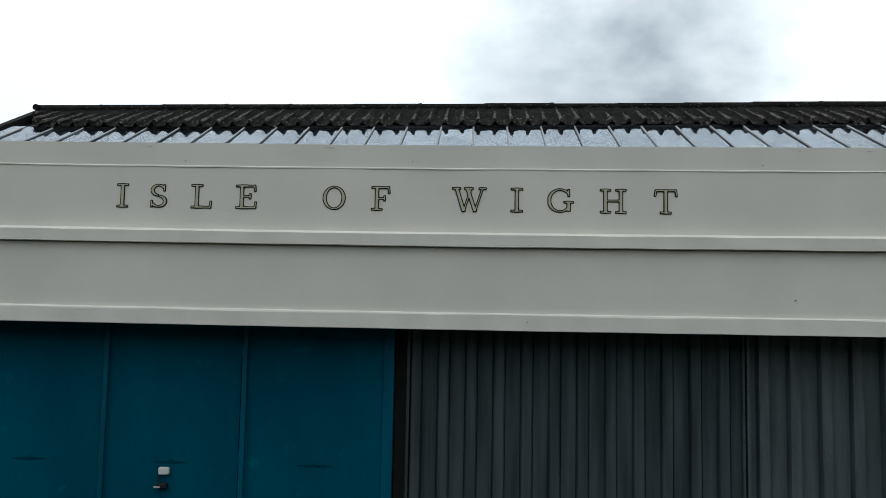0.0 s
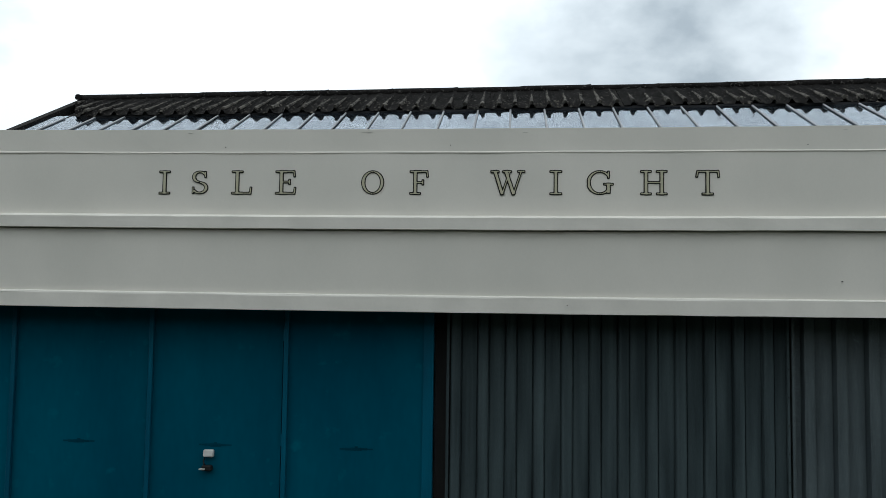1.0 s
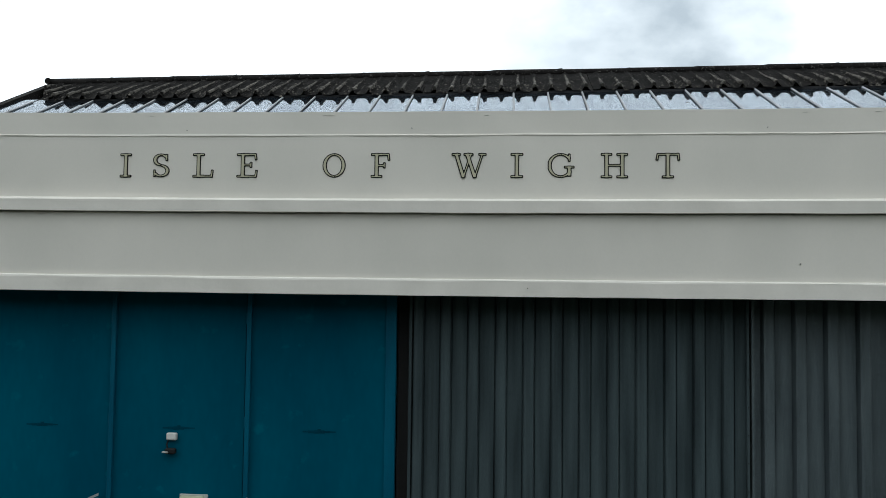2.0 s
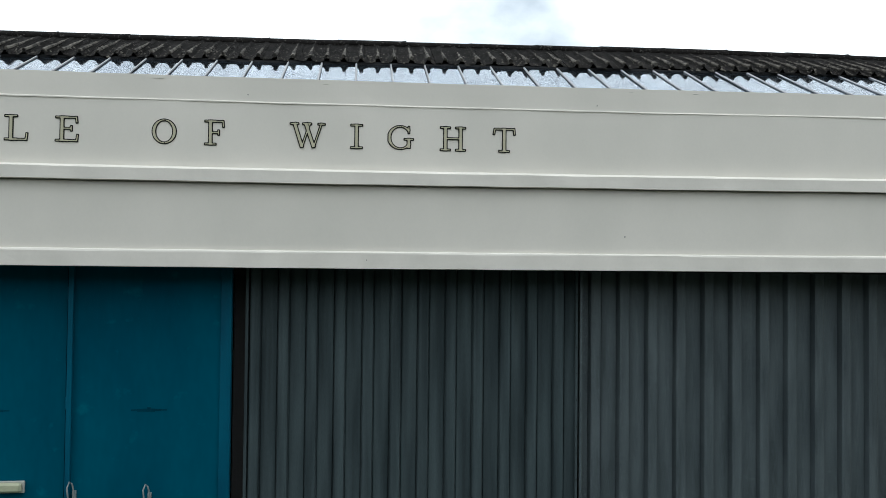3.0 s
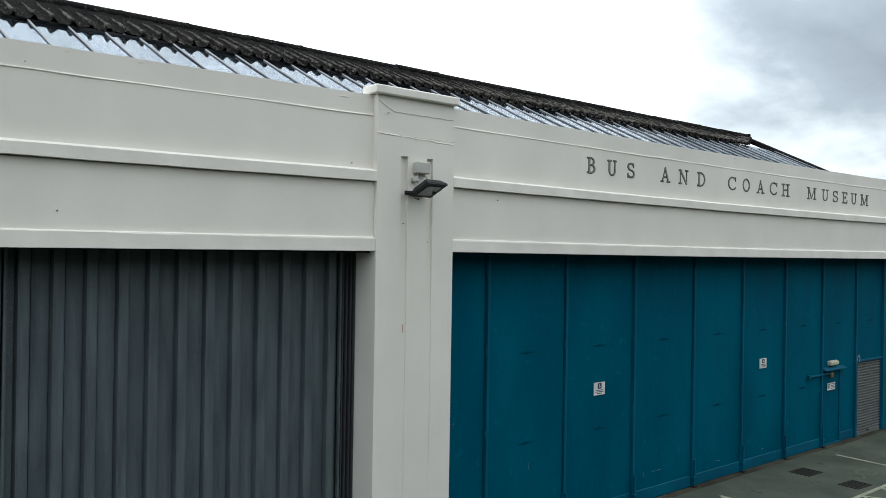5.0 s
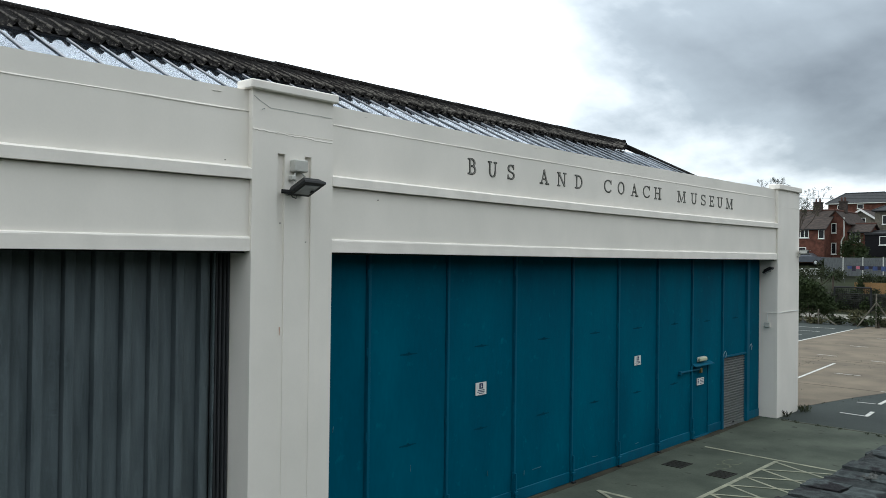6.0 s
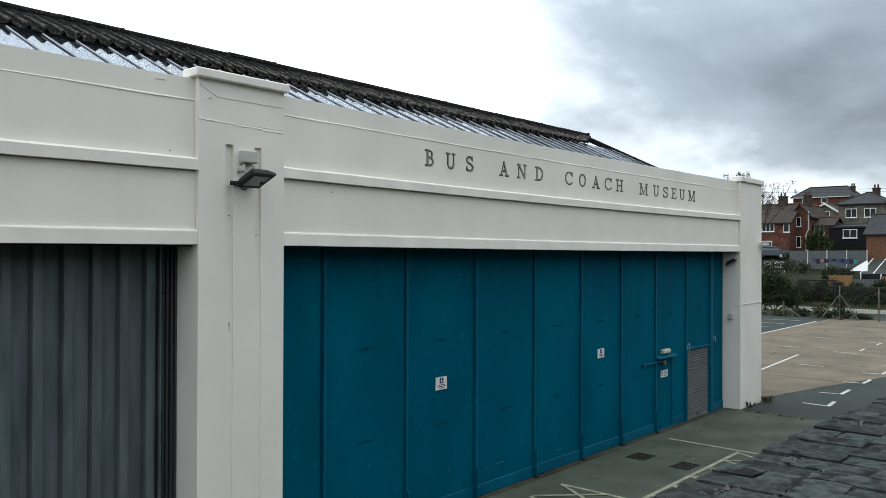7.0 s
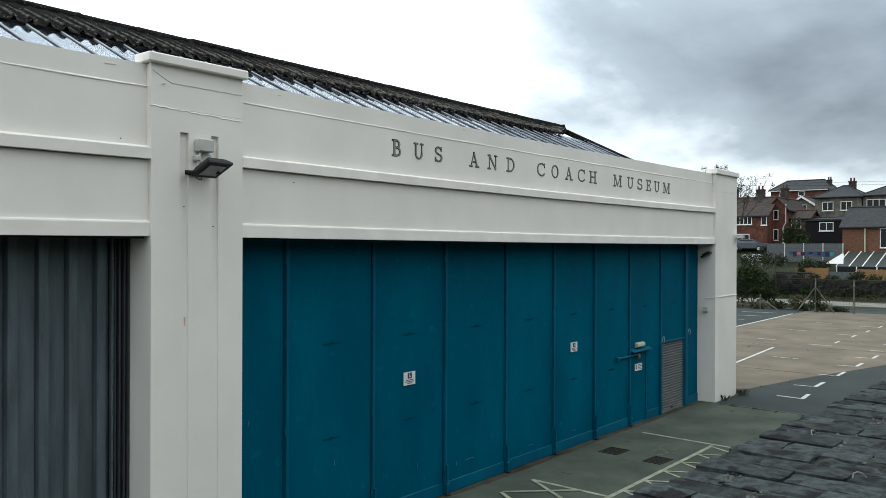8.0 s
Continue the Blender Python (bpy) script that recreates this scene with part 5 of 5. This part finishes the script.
for k in range(46):
    a, up = rng.uniform(0, 6.28), rng.uniform(-0.3, 1.1)
    pts = [Vector((math.cos(a) * r, math.sin(a) * r, 1.9 + up * r - 0.75 * r * r)) for r in (0.05, 0.45, 0.85, 1.15)]
    side = Vector((-math.sin(a), math.cos(a), 0)) * 0.045
    prev = None
    for i, p in enumerate(pts):
        s = side * (1 - 0.3 * i)
        cur = (bm.verts.new(p - s), bm.verts.new(p + s))
        if prev:
            bm.faces.new((prev[0], prev[1], cur[1], cur[0]))
        prev = cur
part("fronds", bm, LEAF, t)


def bare_tree(x, y, z, h, seed, label):
    """A tapering trunk with forking limbs, fine twigs and sparse early leaves."""
    t = thing("tree", x, y, z, label, "tree")
    rng = random.Random(seed)
    bm, tips = bmesh.new(), []

    def limb(p, d, length, r, depth):
        pts, q = [p], p
        for _ in range(3):
            d = (d + Vector((rng.gauss(0, 0.16), rng.gauss(0, 0.16), rng.gauss(0.05, 0.1)))).normalized()
            q = q + d * length / 3
            pts.append(q)
        tube(bm, pts, r, 5, r * 0.6)
        if depth == 0:
            tips.append(q)
            return
        for _ in range(3):
            nd = (d + Vector((rng.gauss(0, 0.36), rng.gauss(0, 0.33), rng.gauss(0.12, 0.35)))).normalized()
            limb(q if rng.random() < 0.6 else pts[2], nd, length * rng.uniform(0.55, 0.8), r * 0.58, depth - 1)

    limb(Vector((0, 0, -0.2)), Vector((0, 0, 1)), h * 0.40, h * 0.016, 5)
    part("trunk", bm, BARK, t)
    part("crown", leaves([(p.x, p.y, p.z, 0.22, 0.22, 0.22) for p in tips], 5200, 0.085, seed), LEAF_DULL, t)


bare_tree(82, 20.2, 0.0, 13.3, 5, "tall bare tree with thin twigs behind the hall")


def tufts(name, spots, count, h, seed, mat, label):
    rng = random.Random(seed)
    bm = bmesh.new()
    for _ in range(count):
        x, y, r = rng.choice(spots)
        p = Vector((x + rng.gauss(0, r), y + rng.gauss(0, r), 0.012))
        a = rng.uniform(0, 6.28)
        d = Vector((math.cos(a), math.sin(a), 0))
        hh = h * rng.uniform(0.4, 1.2)
        s = Vector((-d.y, d.x, 0)) * 0.008
        v = [bm.verts.new(q) for q in (p - s, p + s, p + d * hh * 0.3 + s * 0.7 + Vector((0, 0, hh * 0.7)), p + d * hh * 0.7 + Vector((0, 0, hh)))]
        bm.faces.new(v)
    return tagged(mesh_object(name, bm, mat), label, "weeds", kind="stuff")


tufts("weeds", [(28.7, -0.25, 0.10), (28.85, -0.2, 0.08), (27.4, -0.12, 0.06)], 70, 0.20, 2, LEAF_DULL, "straggly dry weeds at the corner pillar's foot")
line = [(26.75 - 0.05 * k, -0.3 - 0.35 * k, 0.07) for k in range(12) if k % 4 != 2]
tufts("weeds", line, 170, 0.055, 3, LEAF_DULL, "small weeds in the joint of the concrete apron")
cracks = [(30 + 3.1 * k + 0.6 * math.sin(k * 2.1), 1.0 + 0.25 * k + 0.4 * math.cos(k), 0.25) for k in range(11)] + [(34 + 0.7 * k, 4.2 + 0.15 * math.sin(k), 0.22) for k in range(22)] + [(30 + 0.8 * k, 0.05 - 0.27 * k, 0.12) for k in range(14)]
tufts("weeds", cracks, 380, 0.05, 4, LEAF_DULL, "tufts of weeds in the car park's cracks")
tufts("grass", [(86.5, -6 + 2.2 * k, 0.9) for k in range(18)], 2600, 0.35, 6, STRAW, "rough grass verge below the stone wall")

# ---- boundary of the car park ----
def fence_post(x, y, h, struts):
    t = thing("fence_post", x, y, 0, "weathered concrete fence post with slanting struts", "fence post", "boundary posts")
    part("post", boxed(-0.05, 0.05, -0.045, 0.045, -0.1, h, 0.012), STONEWALL, t)
    for s in struts:
        bm = bmesh.new()
        tube(bm, [(0, 0.05 * s, h * 0.72), (0, 1.35 * s, 0.0)], 0.05, 6)
        part("strut", bm, STONEWALL, t)
    return t


fence_post(68.4, 7.6, 2.6, (-1, 1)), fence_post(68.4, 4.9, 2.5, ()), fence_post(69.2, 12.0, 1.2, (-1,)), fence_post(68.4, 2.0, 2.5, ())
bm = bmesh.new()
for z in (0.35, 0.9, 1.45, 2.0, 2.4):
    tube(bm, [(68.35, -4, z), (68.35, 2.0, z - 0.02), (68.35, 4.9, z), (68.35, 7.6, z + 0.02)], 0.012, 4)
for k in range(58):
    tube(bm, [(68.35, -4 + 0.2 * k, 0.35), (68.35, -4 + 0.2 * k, 2.4)], 0.005, 3)
tagged(mesh_object("wire_fence", bm, BLACK), "thin wire mesh fence between concrete posts", "fence")
shrub("climber", 68.5, 7.5, 0, [(0, 0, 1.3, 0.3, 0.35, 1.2), (0, 0.3, 0.6, 0.4, 0.6, 0.6)], 600, 0.14, 41, "green creeper climbing a concrete fence post", "climber", LEAF)

t = thing("goal_frame", 86.4, 14.25, 0.0, "black metal frame with dark netting before a stone wall", "frame")
bm = bmesh.new()
for y in (-1.65, 1.65):
    tube(bm, [(0, y, 0), (0, y, 2.5)], 0.08, 6)
tube(bm, [(0, -1.65, 2.5), (0, 1.65, 2.5)], 0.08, 6)
part("frame", bm, BLACK, t)
bm = bmesh.new()
for k in range(17):
    tube(bm, [(0.05, -1.6 + 0.2 * k, 2.5), (0.9, -1.6 + 0.2 * k, 0.0)], 0.02, 3)
for k in range(13):
    tube(bm, [(0.05 + 0.07 * k, -1.65, 2.5 - 0.2 * k), (0.05 + 0.07 * k, 1.65, 2.5 - 0.2 * k)], 0.02, 3)
part("netting", bm, BLACK, t)

# stone wall, garden fences
bm = bmesh.new()
rows = 7
rng = random.Random(77)
for r in range(rows):
    y = -8.0 + rng.uniform(0, 0.3)
    while y < 26:
        L = rng.uniform(0.3, 0.75)
        dz = rng.uniform(-0.07, 0.07)
        box(bm, 87.72 + rng.uniform(-0.12, 0.10), 88.35, y, y + L - 0.03, 0.05 + 0.26 * r + dz, 0.05 + 0.26 * r + 0.24 + dz * 0.5)
        y += L
stone = tagged(mesh_object("retaining_wall", boxed(87.85, 88.5, -8, 26, -0.2, 1.86), RUBBLE), "dark rubble stone wall below the gardens", "wall", kind="structure")
tagged(part("stone", bm, RUBBLE, stone), kind="stuff")


def board_fence(x, y0, y1, z0, z1, mat, label, bay=1.85):
    t = thing("garden_fence", x, (y0 + y1) / 2, z0, label, "fence", "garden fences")
    n = max(1, round((y1 - y0) / bay))
    c, h = (y0 + y1) / 2, z1 - z0
    for i in range(n):
        a, b = y0 + (y1 - y0) * i / n - c, y0 + (y1 - y0) * (i + 1) / n - c
        part("post", boxed(-0.05, 0.05, a, a + 0.1, -0.3, h + 0.06, 0.008), GREYBOX if mat is GREYWOOD else mat, t)
        k = 0
        while k * 0.15 < h - 0.02:
            part("board", boxed(-0.02 + 0.012 * (k % 2), 0.02, a + 0.1, b, k * 0.15, min(h, k * 0.15 + 0.142)), mat, t)
            k += 1


board_fence(91.2, 12.2, 15.4, 1.8, 2.9, ORANGEWOOD, "new orange-brown wooden garden fence of horizontal boards")
board_fence(91.2, 5.0, 9.6, 1.8, 2.85, ORANGEWOOD, "new orange-brown wooden garden fence of horizontal boards")
board_fence(91.25, 9.6, 12.2, 1.7, 2.55, GREYWOOD, "weathered grey garden fence of horizontal boards", 2.6)
board_fence(99.2, 12.6, 20.8, 3.4, 5.45, GREYWOOD, "weathered grey garden fence of horizontal boards", 2.05)

# washing on a line
t = thing("washing_line", 97, 15.6, 2.5, "washing line with dark, blue and pink clothes", "washing line")
bm = bmesh.new()
tube(bm, [(0, -2.6, 2.1), (0, 0, 2.0), (0, 2.4, 2.1)], 0.012, 4)
part("line", bm, BLACK, t)
for y in (-2.6, 2.4):
    bm = bmesh.new()
    tube(bm, [(0, y, -0.2), (0, y, 2.15)], 0.03, 6)
    part("pole", bm, GREYWOOD, t)
rng = random.Random(5)
for k in range(11):
    y = -2.3 + 0.42 * k
    w, h = rng.uniform(0.17, 0.25), rng.uniform(0.25, 0.55)
    bm = bmesh.new()
    cols = [[bm.verts.new((0.03 * math.sin(3 * a + k) + 0.02 * j, y + a * w, 2.03 - h * j / 3)) for j in range(4)] for a in (-1, -0.4, 0.3, 1)]
    for u, v in zip(cols, cols[1:]):
        for j in range(3):
            bm.faces.new((u[j], v[j], v[j + 1], u[j + 1]))
    part("garment", bm, CLOTH_P if k == 8 else CLOTH_T if k == 0 else (CLOTH_B, CLOTH_D)[k % 2], t)


# ---- houses ----
def window(parent, x, y, z, w, h, bars):
    """A white casement in a wall that faces west."""
    bm = bmesh.new()
    f = 0.075
    box(bm, x - 0.06, x + 0.04, y - w / 2, y + w / 2, z - h / 2, z - h / 2 + f)
    box(bm, x - 0.06, x + 0.04, y - w / 2, y + w / 2, z + h / 2 - f, z + h / 2)
    for k in range(bars + 2):
        c = y - w / 2 + f / 2 + (w - f) * k / (bars + 1)
        box(bm, x - 0.055, x + 0.035, c - f / 2, c + f / 2, z - h / 2 + f, z + h / 2 - f)
    win = part("window", bm, WHITE, parent)
    part("pane", boxed(x - 0.02, x + 0.02, y - w / 2 + f, y + w / 2 - f, z - h / 2 + f, z + h / 2 - f), PANE, win)
    part("sill", boxed(x - 0.12, x + 0.02, y - w / 2 - 0.06, y + w / 2 + 0.06, z - h / 2 - 0.07, z - h / 2 - 0.005), WHITE, win)


def house(label, x0, x1, y0, y1, zb, zt, zr, wall_mat, roof_mat, windows, ridge="y", hip=0.0, chimneys=(), over=0.3):
    """ridge: the axis along which the ridge runs; hip: how far each ridge end is drawn in."""
    t = thing("house", (x0 + x1) / 2, (y0 + y1) / 2, zb, label, "house")
    inv = Matrix.Translation((-(x0 + x1) / 2, -(y0 + y1) / 2, -zb))

    def local(bm):
        bmesh.ops.transform(bm, matrix=inv, verts=bm.verts)
        return bm

    bm = boxed(x0, x1, y0, y1, zb - 1.5, zt)
    cx, cy = (x0 + x1) / 2, (y0 + y1) / 2
    if hip == 0:
        if ridge == "y":
            for y in (y0, y1 - 0.2):
                poly(bm, [(x0, y, zt), (x1, y, zt), (cx, y, zr - 0.12)], (0, 0.2, 0))
        else:
            for x in (x0, x1 - 0.2):
                poly(bm, [(x, y0, zt), (x, y1, zt), (x, cy, zr - 0.12)], (0.2, 0, 0))
    part("wall", local(bm), wall_mat, t)
    X0, X1, Y0, Y1 = x0 - over, x1 + over, y0 - over, y1 + over
    if ridge == "y":
        a, b = (cx, Y0 + hip, zr), (cx, Y1 - hip, zr)
    else:
        a, b = (X0 + hip, cy, zr), (X1 - hip, cy, zr)
    ze = zt - 0.05
    c = [(X0, Y0, ze), (X1, Y0, ze), (X1, Y1, ze), (X0, Y1, ze)]
    bm = bmesh.new()
    faces = [(c[0], a, b, c[3]), (c[1], c[2], b, a)] if ridge == "y" else [(c[0], c[1], b, a), (c[3], a, b, c[2])]
    if hip:
        faces += [(c[0], c[1], a), (c[3], b, c[2])] if ridge == "y" else [(c[0], a, c[3]), (c[1], c[2], b)]
    for f in faces:
        poly(bm, f, (0, 0, -0.14))
    roof_part = part("roof", local(bm), roof_mat, t)
    bm = bmesh.new()
    tube(bm, [a, b], 0.13, 6)
    if hip:
        for u, v in ((a, c[0]), (a, c[1] if ridge == "y" else c[3]), (b, c[2]), (b, c[3] if ridge == "y" else c[1])):
            tube(bm, [u, v], 0.09, 5)
    part("ridge_tiles", local(bm), RIDGETILE if roof_mat is TILES else roof_mat, roof_part)
    for (y, z, w, h, bars) in windows:
        window(t, x0 - cx, y - cy, z - zb, w, h, bars)
    if ridge == "y":
        bm = bmesh.new()
        tube(bm, [(x0 - over + 0.02, Y0 + 0.1, ze - 0.1), (x0 - over + 0.02, Y1 - 0.1, ze - 0.1)], 0.07, 6)
        part("gutter", local(bm), GREYBOX if x0 > 130 else BLACK, t)
    for (x, y, z0, z1, w) in chimneys:
        bm = boxed(x - w / 2, x + w / 2, y - w / 2, y + w / 2, z0, z1)
        box(bm, x - w / 2 - 0.06, x + w / 2 + 0.06, y - w / 2 - 0.06, y + w / 2 + 0.06, z1, z1 + 0.14)
        ch = part("chimney", local(bm), TILES, t)
        for k in (-1, 1):
            bm = bmesh.new()
            tube(bm, [(x, y + k * w * 0.25, z1 + 0.14), (x, y + k * w * 0.25, z1 + 0.6)], 0.13, 7, 0.10)
            part("chimney_pot", local(bm), RIDGETILE, ch)
    return t


house("brown brick house with slate roof and white windows", 100, 108, 3.0, 12.9, 3.2, 7.35, 9.6, BROWNBRICK, SLATES, [(8.5, 6.05, 1.3, 2.1, 1)], "y", 0.0)
house("black boarded house extension with a white window", 108, 113, 14.4, 18.9, 5.6, 8.45, 8.75, BLACKCLAD, SLATES, [(16.5, 7.55, 1.6, 1.05, 1)], "y", 0.0, over=0.1)
house("grey stone house with hipped slate roof and white windows", 115, 123, 14.1, 19.6, 6.5, 11.6, 13.15, STONEWALL, SLATES, [(18.05, 10.35, 1.35, 1.15, 1), (15.85, 10.35, 1.35, 1.15, 1)], "y", 2.7, [(119, 16.0, 12.7, 13.6, 0.8)])
house("grey stone house with hipped slate roof and wide window", 115.3, 123, 5.5, 14.0, 6.5, 11.7, 13.4, STONEWALL, SLATES, [(12.5, 10.6, 2.15, 1.0, 2), (9.2, 10.5, 1.35, 1.15, 1)], "y", 3.6)
house("red brick house with tiled roof and white windows", 105, 113, 22.6, 30, 4.6, 9.0, 11.4, REDBRICK, TILES, [(25.4, 8.35, 2.0, 1.0, 3), (25.6, 6.1, 1.8, 1.2, 1), (22.95, 8.3, 0.7, 1.1, 0)], "y", 0.0, [(109, 24.6, 11.0, 12.3, 0.9), (109, 28.0, 11.0, 12.3, 0.9)])
house("red brick house end with tiled roof and downpipe", 107.6, 116, 20.9, 23.3, 5.2, 9.7, 11.3, REDBRICK, TILES, [(22.3, 9.1, 0.6, 1.2, 0), (22.3, 6.6, 0.6, 1.4, 0)], "x", 0.0, [(111, 22.2, 11.0, 12.5, 0.8)])
house("low red brick wing with tiled roof and white window", 108.4, 113, 18.6, 20.85, 5.2, 8.7, 9.7, REDBRICK, TILES, [(20.1, 8.0, 1.2, 1.2, 1)], "y", 0.0)
house("distant brick terrace with long dark slate roof", 135, 143, 23.0, 31.3, 10.0, 14.0, 15.7, REDBRICK, SLATES, [(26.7, 13.4, 0.9, 0.7, 0), (29.5, 13.3, 0.9, 0.7, 0)], "y", 1.6, [(139, 23.6, 14.5, 15.5, 0.6)])
house("small white-gabled house between the brick houses", 122, 128, 21.4, 24.8, 8.5, 11.0, 12.2, STONEWALL, TILES, [(22.9, 10.6, 0.8, 0.8, 0)], "x", 0.0)
t = thing("bargeboard", 121.6, 23.1, 11.0, "white bargeboards on a small gable", "bargeboard")
for s in (-1, 1):
    bm = bmesh.new()
    poly(bm, [(0, 0, 1.25), (0, s * 2.1, -0.15), (0, s * 2.1, -0.45), (0, 0, 0.95)], (0.08, 0, 0))
    part("board", bm, WHITE, t)
t = thing("downpipe", 107.5, 21.1, 5.2, "pale soil pipe on a red brick wall", "downpipe")
bm = bmesh.new()
tube(bm, [(0, 0.3, 0), (0, 0.3, 2.3), (0, 0, 2.9), (0, 0, 5.2)], 0.08, 6)
part("pipe", bm, GREYBOX, t)
t = thing("downpipe", 99.9, 10.6, 3.2, "yellowish downpipe on a brown brick wall", "downpipe")
bm = bmesh.new()
tube(bm, [(0, 0, 0), (0, 0, 4.0)], 0.07, 6)
part("pipe", bm, PALEGREEN, t)

# lean-to with white glazing bars and a white tarpaulin
t = thing("lean_to", 96, 8.0, 2.6, "glazed lean-to with white bars against brick house", "lean-to")
bm = poly(bmesh.new(), [(-1.6, -3.5, 0.45), (-1.6, 4.3, 0.45), (3.9, 4.3, 1.95), (3.9, -3.5, 1.95)], (0, 0, -0.03))
part("glass_roof", bm, ROOFGLASS, t)
for k in range(7):
    y = 4.2 - 1.25 * k
    bm = poly(bmesh.new(), [(-1.7, y - 0.05, 0.50), (-1.7, y + 0.05, 0.50), (3.9, y + 0.05, 2.02), (3.9, y - 0.05, 2.02)], (0, 0, -0.05))
    part("glazing_bar", bm, WHITE, t)
part("front_panel", boxed(-1.6, -1.5, -3.5, 4.2, -0.7, 0.4), PANE, t)
for k in range(5):
    part("post", boxed(-1.7, -1.6, -3.5 + 1.9 * k, -3.4 + 1.9 * k, -0.8, 0.45), WHITE, t)
t = thing("tarpaulin", 94.5, 12.4, 2.6, "white peaked tarpaulin shelter in garden", "tarpaulin")
bm = poly(bmesh.new(), [(0, 0.9, 0.7), (0, -0.85, 0.7), (0.6, -0.75, 1.75), (0.6, -0.6, 1.8)], (0.05, 0, 0))
part("sheet", bm, WHITE, t)
t = thing("garden_bench", 99, 22.4, 3.1, "white slatted garden bench among shrubs", "bench")
for k in range(5):
    part("slat", boxed(-0.03, 0.03, -1.2, 1.2, 0.35 + 0.16 * k, 0.45 + 0.16 * k, 0.01), WHITE, t)
for y in (-1.1, 0.0, 1.1):
    part("leg", boxed(-0.05, 0.05, y - 0.04, y + 0.04, -0.3, 1.1, 0.01), WHITE, t)

# car on the hill, mostly behind the shrubs
t = thing("car", 103.9, 24.3, 4.56, "grey-blue parked car behind garden shrubs", "car", rz=90)
bm = bmesh.new()
prof = [(-2.1, 0.35), (-2.1, 0.8), (-1.9, 0.95), (-1.1, 1.02), (-0.5, 1.45), (0.9, 1.48), (1.6, 1.05), (2.05, 0.95), (2.1, 0.35)]
sides = [[bm.verts.new((x, y * (0.8 if z > 1.1 else 1.0), z)) for x, z in prof] for y in (-0.85, 0.85)]
for k in range(len(prof)):
    q = (k + 1) % len(prof)
    bm.faces.new((sides[0][k], sides[0][q], sides[1][q], sides[1][k]))
bm.faces.new(sides[0]), bm.faces.new(list(reversed(sides[1])))
part("body", bm, CARPAINT, t)
for y in (-0.79, 0.79):
    bm = poly(bmesh.new(), [(-0.95, y, 1.06), (-0.5, y * 0.93, 1.38), (0.85, y * 0.93, 1.40), (1.35, y, 1.08)], (0, 0.02 if y > 0 else -0.02, 0))
    part("side_window", bm, PANE, t)
for x in (-1.35, 1.35):
    for y in (-0.8, 0.8):
        bm = bmesh.new()
        tube(bm, [(x, y - 0.1, 0.32), (x, y + 0.1, 0.32)], 0.32, 14)
        wheel = part("wheel", bm, RUBBER, t)
        bm = bmesh.new()
        tube(bm, [(x, y - 0.11, 0.32), (x, y + 0.11, 0.32)], 0.19, 10)
        part("rim", bm, STEEL, wheel)

# overhead wires on the hill
bm = bmesh.new()
for z, dz in ((13.9, -0.9), (13.6, -1.0)):
    tube(bm, [(112, 34 - 4 * k, z + dz * k / 8 - 0.25 * math.sin(math.pi * k / 8)) for k in range(9)], 0.018, 4)
tagged(mesh_object("overhead_wire", bm, BLACK), "thin overhead wires above the houses", "wire")
t = thing("aerial", 109, 24.6, 12.4, "thin television aerial on a chimney", "aerial")
bm = bmesh.new()
tube(bm, [(0, 0, 0), (0, 0, 1.5)], 0.025, 5)
tube(bm, [(0, -0.5, 1.4), (0, 0.6, 1.55)], 0.02, 4)
part("mast", bm, BLACK, t)
